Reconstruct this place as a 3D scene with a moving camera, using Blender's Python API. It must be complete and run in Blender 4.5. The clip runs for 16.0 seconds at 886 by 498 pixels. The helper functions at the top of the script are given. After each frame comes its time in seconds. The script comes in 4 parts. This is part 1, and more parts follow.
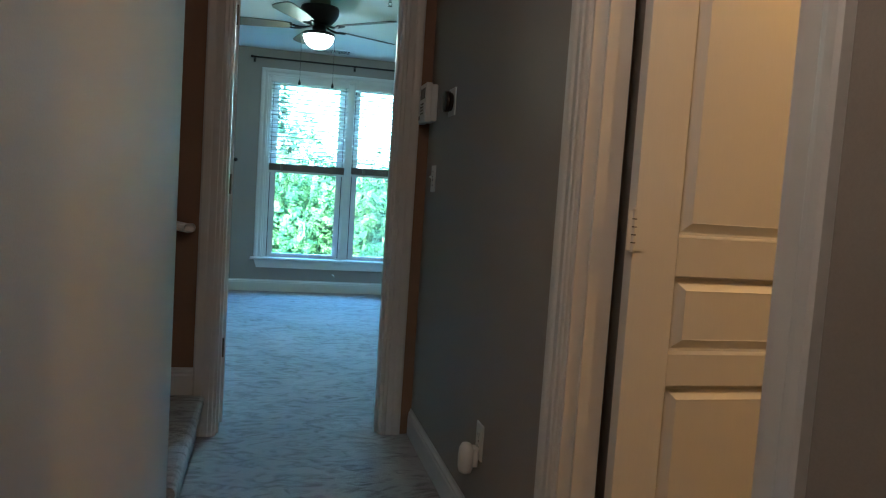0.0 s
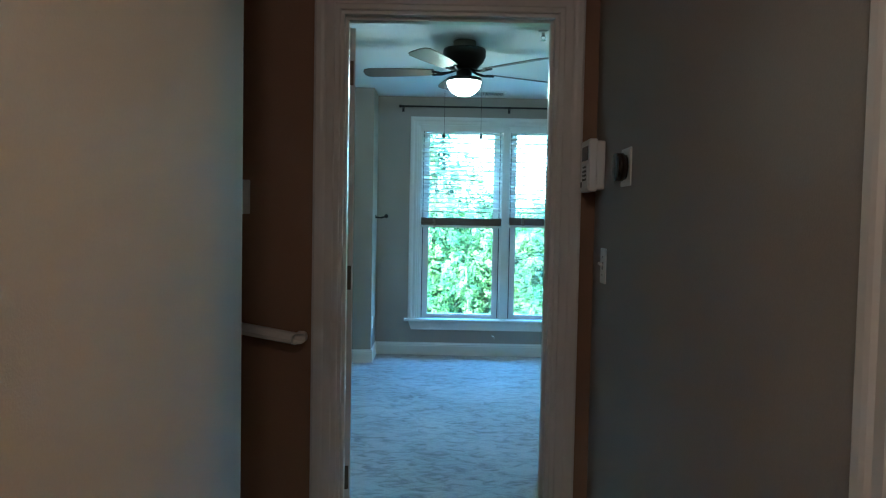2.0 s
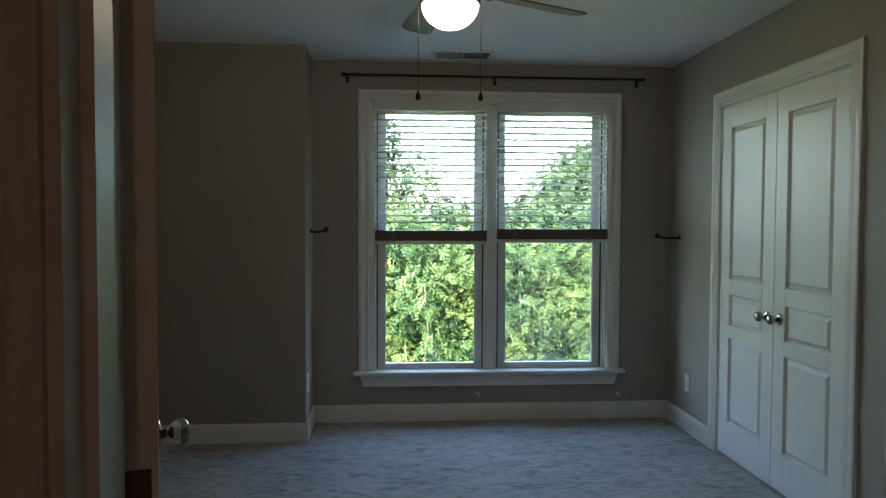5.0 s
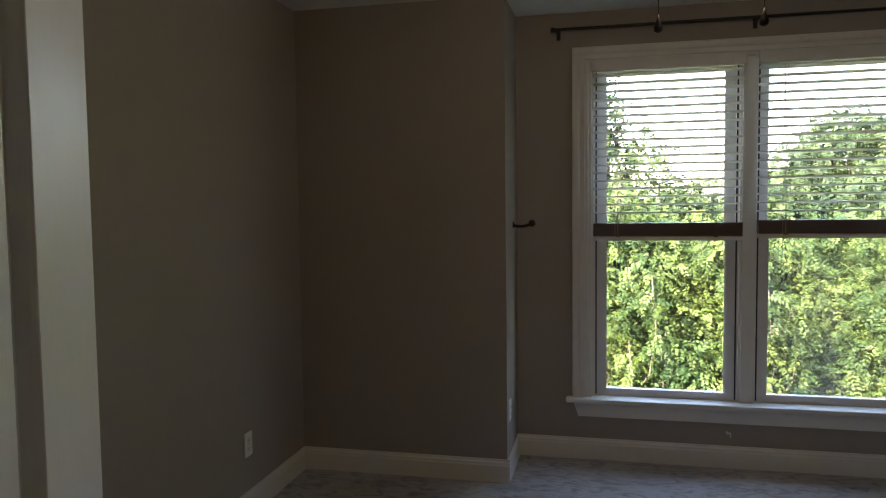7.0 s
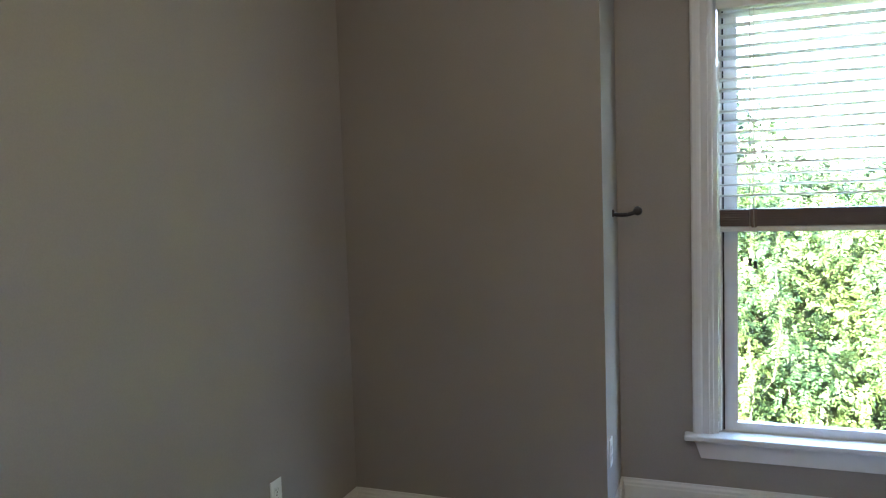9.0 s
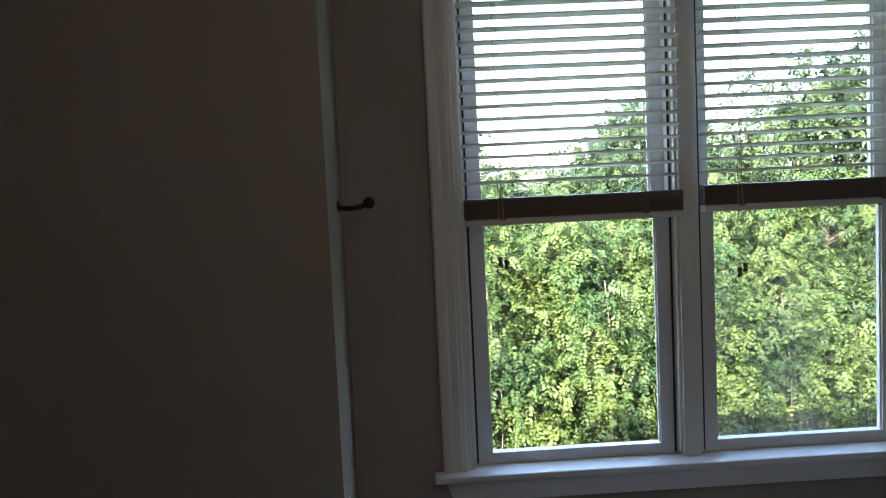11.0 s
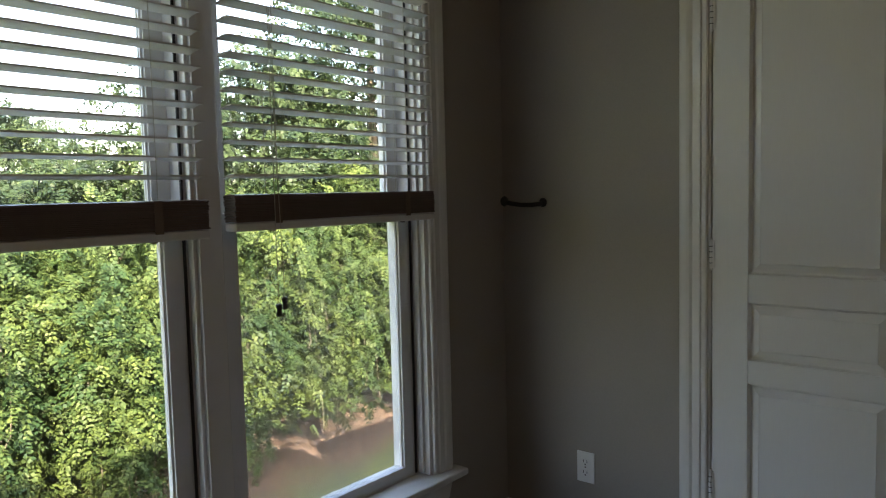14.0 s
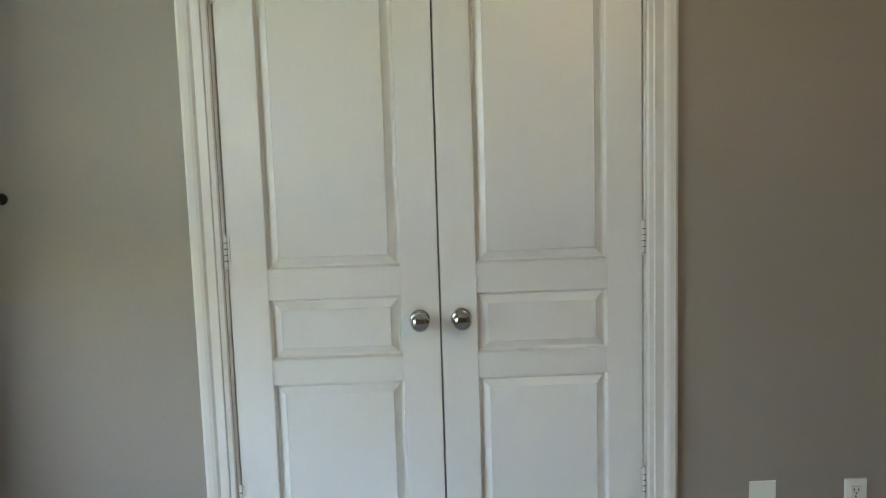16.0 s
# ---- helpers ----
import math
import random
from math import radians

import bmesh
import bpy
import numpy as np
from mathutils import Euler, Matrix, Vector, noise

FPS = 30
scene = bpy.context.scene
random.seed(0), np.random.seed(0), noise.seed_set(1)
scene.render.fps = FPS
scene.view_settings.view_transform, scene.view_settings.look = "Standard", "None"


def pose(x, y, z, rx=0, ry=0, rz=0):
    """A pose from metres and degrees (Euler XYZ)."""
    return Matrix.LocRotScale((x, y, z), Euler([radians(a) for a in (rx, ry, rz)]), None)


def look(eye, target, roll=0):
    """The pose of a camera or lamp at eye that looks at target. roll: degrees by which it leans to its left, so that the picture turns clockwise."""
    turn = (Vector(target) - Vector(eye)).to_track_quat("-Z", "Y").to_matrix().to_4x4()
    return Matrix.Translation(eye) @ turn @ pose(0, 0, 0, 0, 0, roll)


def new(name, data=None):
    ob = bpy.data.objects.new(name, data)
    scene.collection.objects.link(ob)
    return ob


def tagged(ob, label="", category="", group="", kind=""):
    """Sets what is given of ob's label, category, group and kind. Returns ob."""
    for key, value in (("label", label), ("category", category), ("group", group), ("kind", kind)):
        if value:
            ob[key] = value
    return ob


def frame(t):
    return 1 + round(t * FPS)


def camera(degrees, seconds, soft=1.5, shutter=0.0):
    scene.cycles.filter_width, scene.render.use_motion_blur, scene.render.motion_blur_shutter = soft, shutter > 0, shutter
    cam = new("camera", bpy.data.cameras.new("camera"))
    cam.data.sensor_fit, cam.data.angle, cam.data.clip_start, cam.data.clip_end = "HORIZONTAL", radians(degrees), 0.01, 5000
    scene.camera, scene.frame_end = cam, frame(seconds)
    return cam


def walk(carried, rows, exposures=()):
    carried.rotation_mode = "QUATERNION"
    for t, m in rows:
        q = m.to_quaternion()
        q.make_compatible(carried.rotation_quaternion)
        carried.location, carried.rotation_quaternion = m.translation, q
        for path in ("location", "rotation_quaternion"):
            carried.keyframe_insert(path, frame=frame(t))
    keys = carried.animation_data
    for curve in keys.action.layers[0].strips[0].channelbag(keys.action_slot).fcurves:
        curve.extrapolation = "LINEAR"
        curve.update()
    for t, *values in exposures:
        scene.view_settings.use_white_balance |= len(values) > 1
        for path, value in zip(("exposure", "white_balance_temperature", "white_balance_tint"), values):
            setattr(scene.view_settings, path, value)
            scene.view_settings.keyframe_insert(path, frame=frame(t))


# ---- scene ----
cam = camera(62.5, 16.0, soft=1.2)
PATH = [
    (0, (0.18, -7.901, 1.149), (0.638, -5.96, 0.999), 3.8),
    (0.5, (0.292, -7.74, 1.194), (0.44, -5.75, 1.065), 4.7),
    (1, (0.388, -7.61, 1.331), (0.357, -5.613, 1.23), 3.7),
    (1.5, (0.366, -7.432, 1.339), (0.301, -5.434, 1.264), 2.2),
    (2, (0.329, -7.143, 1.366), (0.331, -5.145, 1.277), 1.1),
    (2.5, (0.381, -6.811, 1.368), (0.452, -4.815, 1.268), 0.9),
    (3, (0.386, -6.475, 1.367), (0.472, -4.479, 1.281), 0.6),
    (3.2, (0.396, -6.312, 1.37), (0.447, -4.314, 1.283), 0.6),
    (5.3, (0.206, -4.95, 1.425), (0.358, -2.957, 1.352), 0.2),
    (5.5, (0.232, -4.835, 1.433), (0.375, -2.842, 1.347), 0.3),
    (6, (0.226, -4.594, 1.444), (0.228, -2.596, 1.342), 0.5),
    (6.5, (0.189, -4.355, 1.461), (-0.009, -2.369, 1.338), -0.2),
    (7, (0.215, -4.181, 1.47), (-0.234, -2.236, 1.348), -0.7),
    (7.5, (0.204, -3.969, 1.48), (-0.497, -2.1, 1.347), -0.6),
    (8, (0.182, -3.792, 1.461), (-0.618, -1.964, 1.32), -0.5),
    (8.2, (0.176, -3.703, 1.462), (-0.612, -1.87, 1.319), -0.8),
    (10.3, (-0.038, -2.854, 1.401), (-0.353, -0.883, 1.267), -2.5),
    (10.5, (-0.05, -2.78, 1.384), (-0.252, -0.795, 1.254), -2.6),
    (11, (-0.062, -2.601, 1.359), (0.012, -0.607, 1.224), -2.7),
    (11.5, (0.012, -2.415, 1.395), (0.272, -0.438, 1.245), -2.0),
    (12, (-0.042, -2.267, 1.381), (0.509, -0.349, 1.236), -1.9),
    (12.5, (-0.182, -2.127, 1.384), (0.655, -0.319, 1.219), -2.1),
    (13, (-0.208, -1.976, 1.349), (0.843, -0.281, 1.205), -1.9),
    (13.5, (-0.159, -1.772, 1.357), (1.111, -0.232, 1.226), -1.4),
    (14, (-0.128, -1.645, 1.356), (1.402, -0.365, 1.205), -1.4),
    (14.5, (-0.128, -1.5, 1.362), (1.657, -0.615, 1.183), -2.0),
    (15, (-0.082, -1.472, 1.356), (1.826, -0.909, 1.149), -2.4),
    (15.5, (0.017, -1.402, 1.379), (1.986, -1.152, 1.135), -2.3),
    (16, (0.075, -1.366, 1.35), (2.063, -1.432, 1.143), -1.8),
]
EXPOSURES = [
    (0.0, 5.75, 4200, -20),
    (1.5, 5.75, 4050, -18),
    (2.4, 5.85, 4150, -19),
    (3.2, 5.5, 4150, -18),
    (5.3, 4.35, 6450, 8),
    (6.5, 4.1, 7000, 15),
    (7.0, 4.4, 7300, 18),
    (8.2, 6.15, 6050, 13),
    (10.3, 4.95, 6000, 13),
    (11.0, 4.2, 6450, 15),
    (12.5, 3.65, 7150, 16),
    (13.5, 3.55, 7150, 17),
    (14.5, 3.75, 7700, 19),
    (15.5, 4.5, 7600, 19),
    (16.0, 5.5, 7100, 15),
]
walk(cam, [(t, look(eye, target, roll)) for t, eye, target, roll in PATH], EXPOSURES)

# ---- light ----
world = bpy.data.worlds.new("sky")
scene.world = world
world.use_nodes = True
wn = world.node_tree.nodes
sky = wn.new("ShaderNodeTexSky")
sky.sky_type = "NISHITA"
sky.sun_disc = False
sky.sun_elevation = radians(31.9)
sky.sun_rotation = radians(209.6)
sky.dust_density = 2.7
wn["Background"].inputs["Strength"].default_value = 0.15
world.node_tree.links.new(sky.outputs[0], wn["Background"].inputs["Color"])

sun = new("sun", bpy.data.lights.new("sun", "SUN"))
sun.data.energy = 3.0
sun.data.angle = radians(0.55)
sun.data.color = (1.0, 0.94, 0.84)
sun.matrix_world = look((-5.0, -8.8, 6.3), (0, 0, 0))


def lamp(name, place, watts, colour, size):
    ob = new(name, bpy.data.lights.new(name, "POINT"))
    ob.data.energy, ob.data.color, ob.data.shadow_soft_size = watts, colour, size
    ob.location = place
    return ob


lamp("side_room_bulb", (2.35, -7.25, 2.2), 0.62, (1.0, 0.37, 0.07), 0.12)
# The hall light is unseen, added overhead to brighten the hall walls.
lamp("unseen_hall_bulb", (0.28, -7.4, 2.42), 0.33, (1.0, 0.53, 0.34), 0.10)
lamp("fan_bulb", (0.452, -2.25, 2.23), 0.20, (1.0, 0.82, 0.58), 0.05)


# ---- materials ----
def material(name, colour, rough=0.6, metal=0.0, grain=0.06, scale=40.0, bump=0.0, bump_scale=None, stretch=(1, 1, 1), island=0.0, per_object=0.0, coat=0.0, blotch=1.5):
    """A surface whose colour varies at two scales, with fine relief."""
    m = bpy.data.materials.new(name)
    m.use_nodes = True
    n, l = m.node_tree.nodes, m.node_tree.links
    b = n["Principled BSDF"]
    b.inputs["Roughness"].default_value, b.inputs["Metallic"].default_value = rough, metal
    b.inputs["Coat Weight"].default_value = coat
    tc = n.new("ShaderNodeTexCoord")
    mp = n.new("ShaderNodeMapping")
    mp.inputs["Scale"].default_value = stretch
    l.new(tc.outputs["Object"], mp.inputs["Vector"])
    fine = n.new("ShaderNodeTexNoise")
    fine.inputs["Scale"].default_value, fine.inputs["Detail"].default_value = scale, 4
    wide = n.new("ShaderNodeTexNoise")
    wide.inputs["Scale"].default_value, wide.inputs["Detail"].default_value = blotch, 3
    l.new(mp.outputs[0], fine.inputs["Vector"])
    l.new(tc.outputs["Object"], wide.inputs["Vector"])
    add = n.new("ShaderNodeMath")
    add.operation = "ADD"
    l.new(fine.outputs["Fac"], add.inputs[0])
    l.new(wide.outputs["Fac"], add.inputs[1])
    val = n.new("ShaderNodeMapRange")
    val.inputs["From Min"].default_value, val.inputs["From Max"].default_value = 0.5, 1.5
    val.inputs["To Min"].default_value, val.inputs["To Max"].default_value = 1 - grain * 1.6, 1 + grain * 1.6
    l.new(add.outputs[0], val.inputs["Value"])
    last = val.outputs[0]
    for source, much in (("island", island), ("object", per_object)):
        if much:
            info = n.new("ShaderNodeNewGeometry" if source == "island" else "ShaderNodeObjectInfo")
            out = info.outputs["Random Per Island" if source == "island" else "Random"]
            r = n.new("ShaderNodeMapRange")
            r.inputs["To Min"].default_value, r.inputs["To Max"].default_value = 1 - much, 1 + much
            l.new(out, r.inputs["Value"])
            mul = n.new("ShaderNodeMath")
            mul.operation = "MULTIPLY"
            l.new(last, mul.inputs[0])
            l.new(r.outputs[0], mul.inputs[1])
            last = mul.outputs[0]
    mix = n.new("ShaderNodeVectorMath")
    mix.operation = "SCALE"
    mix.inputs[0].default_value = colour
    l.new(last, mix.inputs["Scale"])
    l.new(mix.outputs[0], b.inputs["Base Color"])
    if bump:
        bn = fine
        if bump_scale:
            bn = n.new("ShaderNodeTexNoise")
            bn.inputs["Scale"].default_value, bn.inputs["Detail"].default_value = bump_scale, 3
            l.new(mp.outputs[0], bn.inputs["Vector"])
        bp = n.new("ShaderNodeBump")
        bp.inputs["Strength"].default_value, bp.inputs["Distance"].default_value = min(1, bump * 10), 0.02 * bump
        l.new(bn.outputs["Fac"], bp.inputs["Height"])
        l.new(bp.outputs[0], b.inputs["Normal"])
    return m


def leaf_material(name, dark, light):
    """Leaves that differ from one another and let some light through."""
    m = bpy.data.materials.new(name)
    m.use_nodes = True
    n, l = m.node_tree.nodes, m.node_tree.links
    b = n["Principled BSDF"]
    b.inputs["Roughness"].default_value, b.inputs["Specular IOR Level"].default_value = 0.6, 0.25
    geo = n.new("ShaderNodeNewGeometry")
    tc = n.new("ShaderNodeTexCoord")
    noise_tex = n.new("ShaderNodeTexNoise")
    noise_tex.inputs["Scale"].default_value, noise_tex.inputs["Detail"].default_value = 1.1, 4
    l.new(tc.outputs["Object"], noise_tex.inputs["Vector"])
    add = n.new("ShaderNodeMath")
    add.operation = "MULTIPLY_ADD"
    add.inputs[1].default_value, add.inputs[2].default_value = 0.34, -0.17
    l.new(geo.outputs["Random Per Island"], add.inputs[0])
    tot = n.new("ShaderNodeMath")
    tot.operation = "ADD"
    l.new(add.outputs[0], tot.inputs[0])
    big = n.new("ShaderNodeMath")
    big.operation = "MULTIPLY_ADD"
    big.inputs[1].default_value, big.inputs[2].default_value = 2.0, -0.5
    l.new(noise_tex.outputs["Fac"], big.inputs[0])
    l.new(big.outputs[0], tot.inputs[1])
    ramp = n.new("ShaderNodeValToRGB")
    ramp.color_ramp.elements[0].position, ramp.color_ramp.elements[1].position = 0.25, 0.85
    ramp.color_ramp.elements[0].color = (*dark, 1)
    ramp.color_ramp.elements[1].color = (*light, 1)
    l.new(tot.outputs[0], ramp.inputs["Fac"])
    l.new(ramp.outputs[0], b.inputs["Base Color"])
    tr = n.new("ShaderNodeBsdfTranslucent")
    l.new(ramp.outputs[0], tr.inputs["Color"])
    mix = n.new("ShaderNodeMixShader")
    mix.inputs[0].default_value = 0.22
    l.new(b.outputs[0], mix.inputs[1])
    l.new(tr.outputs[0], mix.inputs[2])
    l.new(mix.outputs[0], n["Material Output"].inputs["Surface"])
    return m


def carpet_material():
    m = bpy.data.materials.new("carpet")
    m.use_nodes = True
    n, l = m.node_tree.nodes, m.node_tree.links
    b = n["Principled BSDF"]
    b.inputs["Roughness"].default_value = 0.95
    b.inputs["Sheen Weight"].default_value = 0.3
    tc = n.new("ShaderNodeTexCoord")
    heights = []
    for scale, sx, sy, detail in ((11, 0.75, 1.35, 5), (210, 1, 1, 2), (1.6, 1, 1, 4)):
        mp = n.new("ShaderNodeMapping")
        mp.inputs["Scale"].default_value = (sx, sy, 1)
        l.new(tc.outputs["Object"], mp.inputs["Vector"])
        t = n.new("ShaderNodeTexNoise")
        t.inputs["Scale"].default_value, t.inputs["Detail"].default_value = scale, detail
        t.inputs["Distortion"].default_value = 1.6 if scale == 11 else 0.0
        l.new(mp.outputs[0], t.inputs["Vector"])
        heights.append(t)
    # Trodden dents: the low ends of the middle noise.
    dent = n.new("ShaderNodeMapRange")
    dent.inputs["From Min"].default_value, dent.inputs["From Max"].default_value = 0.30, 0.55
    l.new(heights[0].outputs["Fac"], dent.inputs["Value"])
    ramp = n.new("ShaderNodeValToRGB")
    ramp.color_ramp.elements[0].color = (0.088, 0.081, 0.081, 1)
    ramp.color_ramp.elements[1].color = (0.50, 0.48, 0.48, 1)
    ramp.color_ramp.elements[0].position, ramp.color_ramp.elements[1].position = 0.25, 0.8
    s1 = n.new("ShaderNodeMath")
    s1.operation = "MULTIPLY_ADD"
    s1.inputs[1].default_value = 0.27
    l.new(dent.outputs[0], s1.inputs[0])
    s2 = n.new("ShaderNodeMath")
    s2.operation = "MULTIPLY_ADD"
    s2.inputs[1].default_value, s2.inputs[2].default_value = 0.35, 0.0
    l.new(heights[1].outputs["Fac"], s2.inputs[0])
    s3 = n.new("ShaderNodeMath")
    s3.operation = "MULTIPLY_ADD"
    s3.inputs[1].default_value = 0.35
    l.new(heights[2].outputs["Fac"], s3.inputs[0])
    l.new(s2.outputs[0], s3.inputs[2])
    l.new(s3.outputs[0], s1.inputs[2])
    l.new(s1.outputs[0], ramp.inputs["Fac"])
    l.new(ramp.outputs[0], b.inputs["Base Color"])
    bp = n.new("ShaderNodeBump")
    bp.inputs["Strength"].default_value, bp.inputs["Distance"].default_value = 0.55, 0.02
    l.new(s1.outputs[0], bp.inputs["Height"])
    l.new(bp.outputs[0], b.inputs["Normal"])
    return m


def glass_material(name, haze):
    """A thin pane: clear, with a gloss at grazing angles and a little dust."""
    m = bpy.data.materials.new(name)
    m.use_nodes = True
    n, l = m.node_tree.nodes, m.node_tree.links
    n.remove(n["Principled BSDF"])
    clear = n.new("ShaderNodeBsdfTransparent")
    clear.inputs["Color"].default_value = (0.94, 0.96, 0.95, 1)
    dust = n.new("ShaderNodeBsdfDiffuse")
    dust.inputs["Color"].default_value = (0.6, 0.6, 0.6, 1)
    gloss = n.new("ShaderNodeBsdfGlossy")
    gloss.inputs["Roughness"].default_value = 0.03
    facing = n.new("ShaderNodeLayerWeight")
    facing.inputs["Blend"].default_value = 0.5
    steep = n.new("ShaderNodeMath")
    steep.operation = 'POWER'
    steep.inputs[1].default_value = 4.0
    l.new(facing.outputs["Facing"], steep.inputs[0])
    fres = n.new("ShaderNodeMath")
    fres.operation = 'MULTIPLY_ADD'
    fres.inputs[1].default_value, fres.inputs[2].default_value = 0.4, 0.02
    l.new(steep.outputs[0], fres.inputs[0])
    tc = n.new("ShaderNodeTexCoord")
    t = n.new("ShaderNodeTexNoise")
    t.inputs["Scale"].default_value, t.inputs["Detail"].default_value = 3.5, 4
    l.new(tc.outputs["Object"], t.inputs["Vector"])
    r = n.new("ShaderNodeMapRange")
    r.inputs["From Min"].default_value, r.inputs["From Max"].default_value = 0.35, 0.75
    r.inputs["To Min"].default_value, r.inputs["To Max"].default_value = haze * 0.2, haze
    l.new(t.outputs["Fac"], r.inputs["Value"])
    m1, m2 = n.new("ShaderNodeMixShader"), n.new("ShaderNodeMixShader")
    l.new(r.outputs[0], m1.inputs[0])
    l.new(clear.outputs[0], m1.inputs[1])
    l.new(dust.outputs[0], m1.inputs[2])
    l.new(fres.outputs[0], m2.inputs[0])
    l.new(m1.outputs[0], m2.inputs[1])
    l.new(gloss.outputs[0], m2.inputs[2])
    l.new(m2.outputs[0], n["Material Output"].inputs["Surface"])
    return m


def glow_material(name, colour, strength):
    m = material(name, (0.85, 0.83, 0.78), rough=0.35, grain=0.01)
    b = m.node_tree.nodes["Principled BSDF"]
    b.inputs["Emission Color"].default_value, b.inputs["Emission Strength"].default_value = (*colour, 1), strength
    return m


def ground_material():
    """Lawn near the house, a bed of bark mulch under the hedge."""
    m = bpy.data.materials.new("ground")
    m.use_nodes = True
    n, l = m.node_tree.nodes, m.node_tree.links
    b = n["Principled BSDF"]
    b.inputs["Roughness"].default_value = 0.95
    tc = n.new("ShaderNodeTexCoord")
    sep = n.new("ShaderNodeSeparateXYZ")
    l.new(tc.outputs["Object"], sep.inputs[0])
    noises = []
    for scale in (0.7, 9.0, 60.0):
        t = n.new("ShaderNodeTexNoise")
        t.inputs["Scale"].default_value, t.inputs["Detail"].default_value = scale, 5
        l.new(tc.outputs["Object"], t.inputs["Vector"])
        noises.append(t)
    edge = n.new("ShaderNodeMath")
    edge.operation = "MULTIPLY_ADD"
    edge.inputs[1].default_value = 2.2
    l.new(noises[0].outputs["Fac"], edge.inputs[0])
    l.new(sep.outputs["Y"], edge.inputs[2])
    mask = n.new("ShaderNodeMapRange")
    mask.inputs["From Min"].default_value, mask.inputs["From Max"].default_value = 7.9, 8.5
    l.new(edge.outputs[0], mask.inputs["Value"])
    far = n.new("ShaderNodeMapRange")
    far.inputs["From Min"].default_value, far.inputs["From Max"].default_value = 12.0, 11.2
    l.new(edge.outputs[0], far.inputs["Value"])
    bed = n.new("ShaderNodeMath")
    bed.operation = "MULTIPLY"
    l.new(mask.outputs[0], bed.inputs[0])
    l.new(far.outputs[0], bed.inputs[1])
    ramps = []
    for tex, c0, c1 in ((noises[2], (0.05, 0.075, 0.02), (0.15, 0.17, 0.06)), (noises[1], (0.085, 0.052, 0.034), (0.23, 0.15, 0.10))):
        r = n.new("ShaderNodeValToRGB")
        r.color_ramp.elements[0].position, r.color_ramp.elements[1].position = 0.35, 0.65
        r.color_ramp.elements[0].color, r.color_ramp.elements[1].color = (*c0, 1), (*c1, 1)
        l.new(tex.outputs["Fac"], r.inputs["Fac"])
        ramps.append(r)
    mix = n.new("ShaderNodeMix")
    mix.data_type = "RGBA"
    l.new(bed.outputs[0], mix.inputs["Factor"])
    l.new(ramps[0].outputs[0], mix.inputs[6])
    l.new(ramps[1].outputs[0], mix.inputs[7])
    l.new(mix.outputs[2], b.inputs["Base Color"])
    bp = n.new("ShaderNodeBump")
    bp.inputs["Strength"].default_value, bp.inputs["Distance"].default_value = 0.8, 0.05
    l.new(noises[2].outputs["Fac"], bp.inputs["Height"])
    l.new(bp.outputs[0], b.inputs["Normal"])
    return m


GREY = material("pale_grey_wall_paint", (0.43, 0.425, 0.41), rough=0.75, grain=0.03, scale=180, bump=0.05, bump_scale=260)
PAINT = material("taupe_wall_paint", (0.30, 0.265, 0.228), rough=0.58, grain=0.045, scale=180, bump=0.05, bump_scale=260)
BROWN = material("brown_wall_paint", (0.25, 0.150, 0.093), rough=0.75, grain=0.03, scale=180, bump=0.05, bump_scale=260)
CEILING = material("ceiling_paint", (0.78, 0.77, 0.74), rough=0.9, grain=0.02, scale=90, bump=0.06, bump_scale=140)
TRIM = material("white_trim_paint", (0.66, 0.64, 0.60), rough=0.38, grain=0.025, scale=25, bump=0.012, bump_scale=60)
DOOR = material("white_door_paint", (0.70, 0.69, 0.66), rough=0.36, grain=0.02, scale=30, bump=0.03, bump_scale=22, stretch=(14, 14, 0.6))
VINYL = material("white_window_vinyl", (0.62, 0.61, 0.60), rough=0.45, grain=0.03, scale=30)
TAPE = material("brown_ladder_tape", (0.15, 0.11, 0.08), rough=0.8)
SLAT = material("white_blind_slat", (0.62, 0.60, 0.56), rough=0.5, grain=0.03, scale=30, per_object=0.04)
CORD = material("cream_cord", (0.5, 0.47, 0.40), rough=0.8)
BLACK = material("black_metal", (0.009, 0.008, 0.008), rough=0.5, metal=0.0, grain=0.1)
BRONZE = material("dark_bronze", (0.022, 0.018, 0.016), rough=0.42, metal=0.6, grain=0.1)
BLADE = material("fan_blade_wood", (0.09, 0.07, 0.055), rough=0.5, grain=0.15, scale=30, stretch=(0.6, 8, 8))
CHROME = material("polished_chrome", (0.42, 0.41, 0.39), rough=0.05, metal=1.0, grain=0.02)
NICKEL = material("worn_brass_hinge", (0.16, 0.135, 0.10), rough=0.4, metal=0.9, grain=0.15, scale=60)
PLASTIC = material("white_plastic", (0.72, 0.71, 0.67), rough=0.35, grain=0.015)
SLOT = material("dark_slot", (0.02, 0.02, 0.02), rough=0.7)
GUNMETAL = material("dark_gunmetal", (0.07, 0.055, 0.045), rough=0.22, metal=0.9, grain=0.05)
SCREEN = material("grey_screen", (0.06, 0.065, 0.06), rough=0.25)
# Backlit shade on the white gathered slats, put into the colour.
STACK = material("backlit_shade_brown", (0.105, 0.074, 0.056), rough=0.6, grain=0.08, scale=30, per_object=0.08)
CARPET = carpet_material()
GLASS = glass_material("window_glass", 0.05)
GLASS_DUSTY = glass_material("dusty_window_glass", 0.26)
GLOBE = glow_material("lit_frosted_globe", (1.0, 0.85, 0.62), 0.8)
GROUND = ground_material()
LEAF = leaf_material("hedge_leaves", (0.016, 0.040, 0.012), (0.077, 0.109, 0.026))
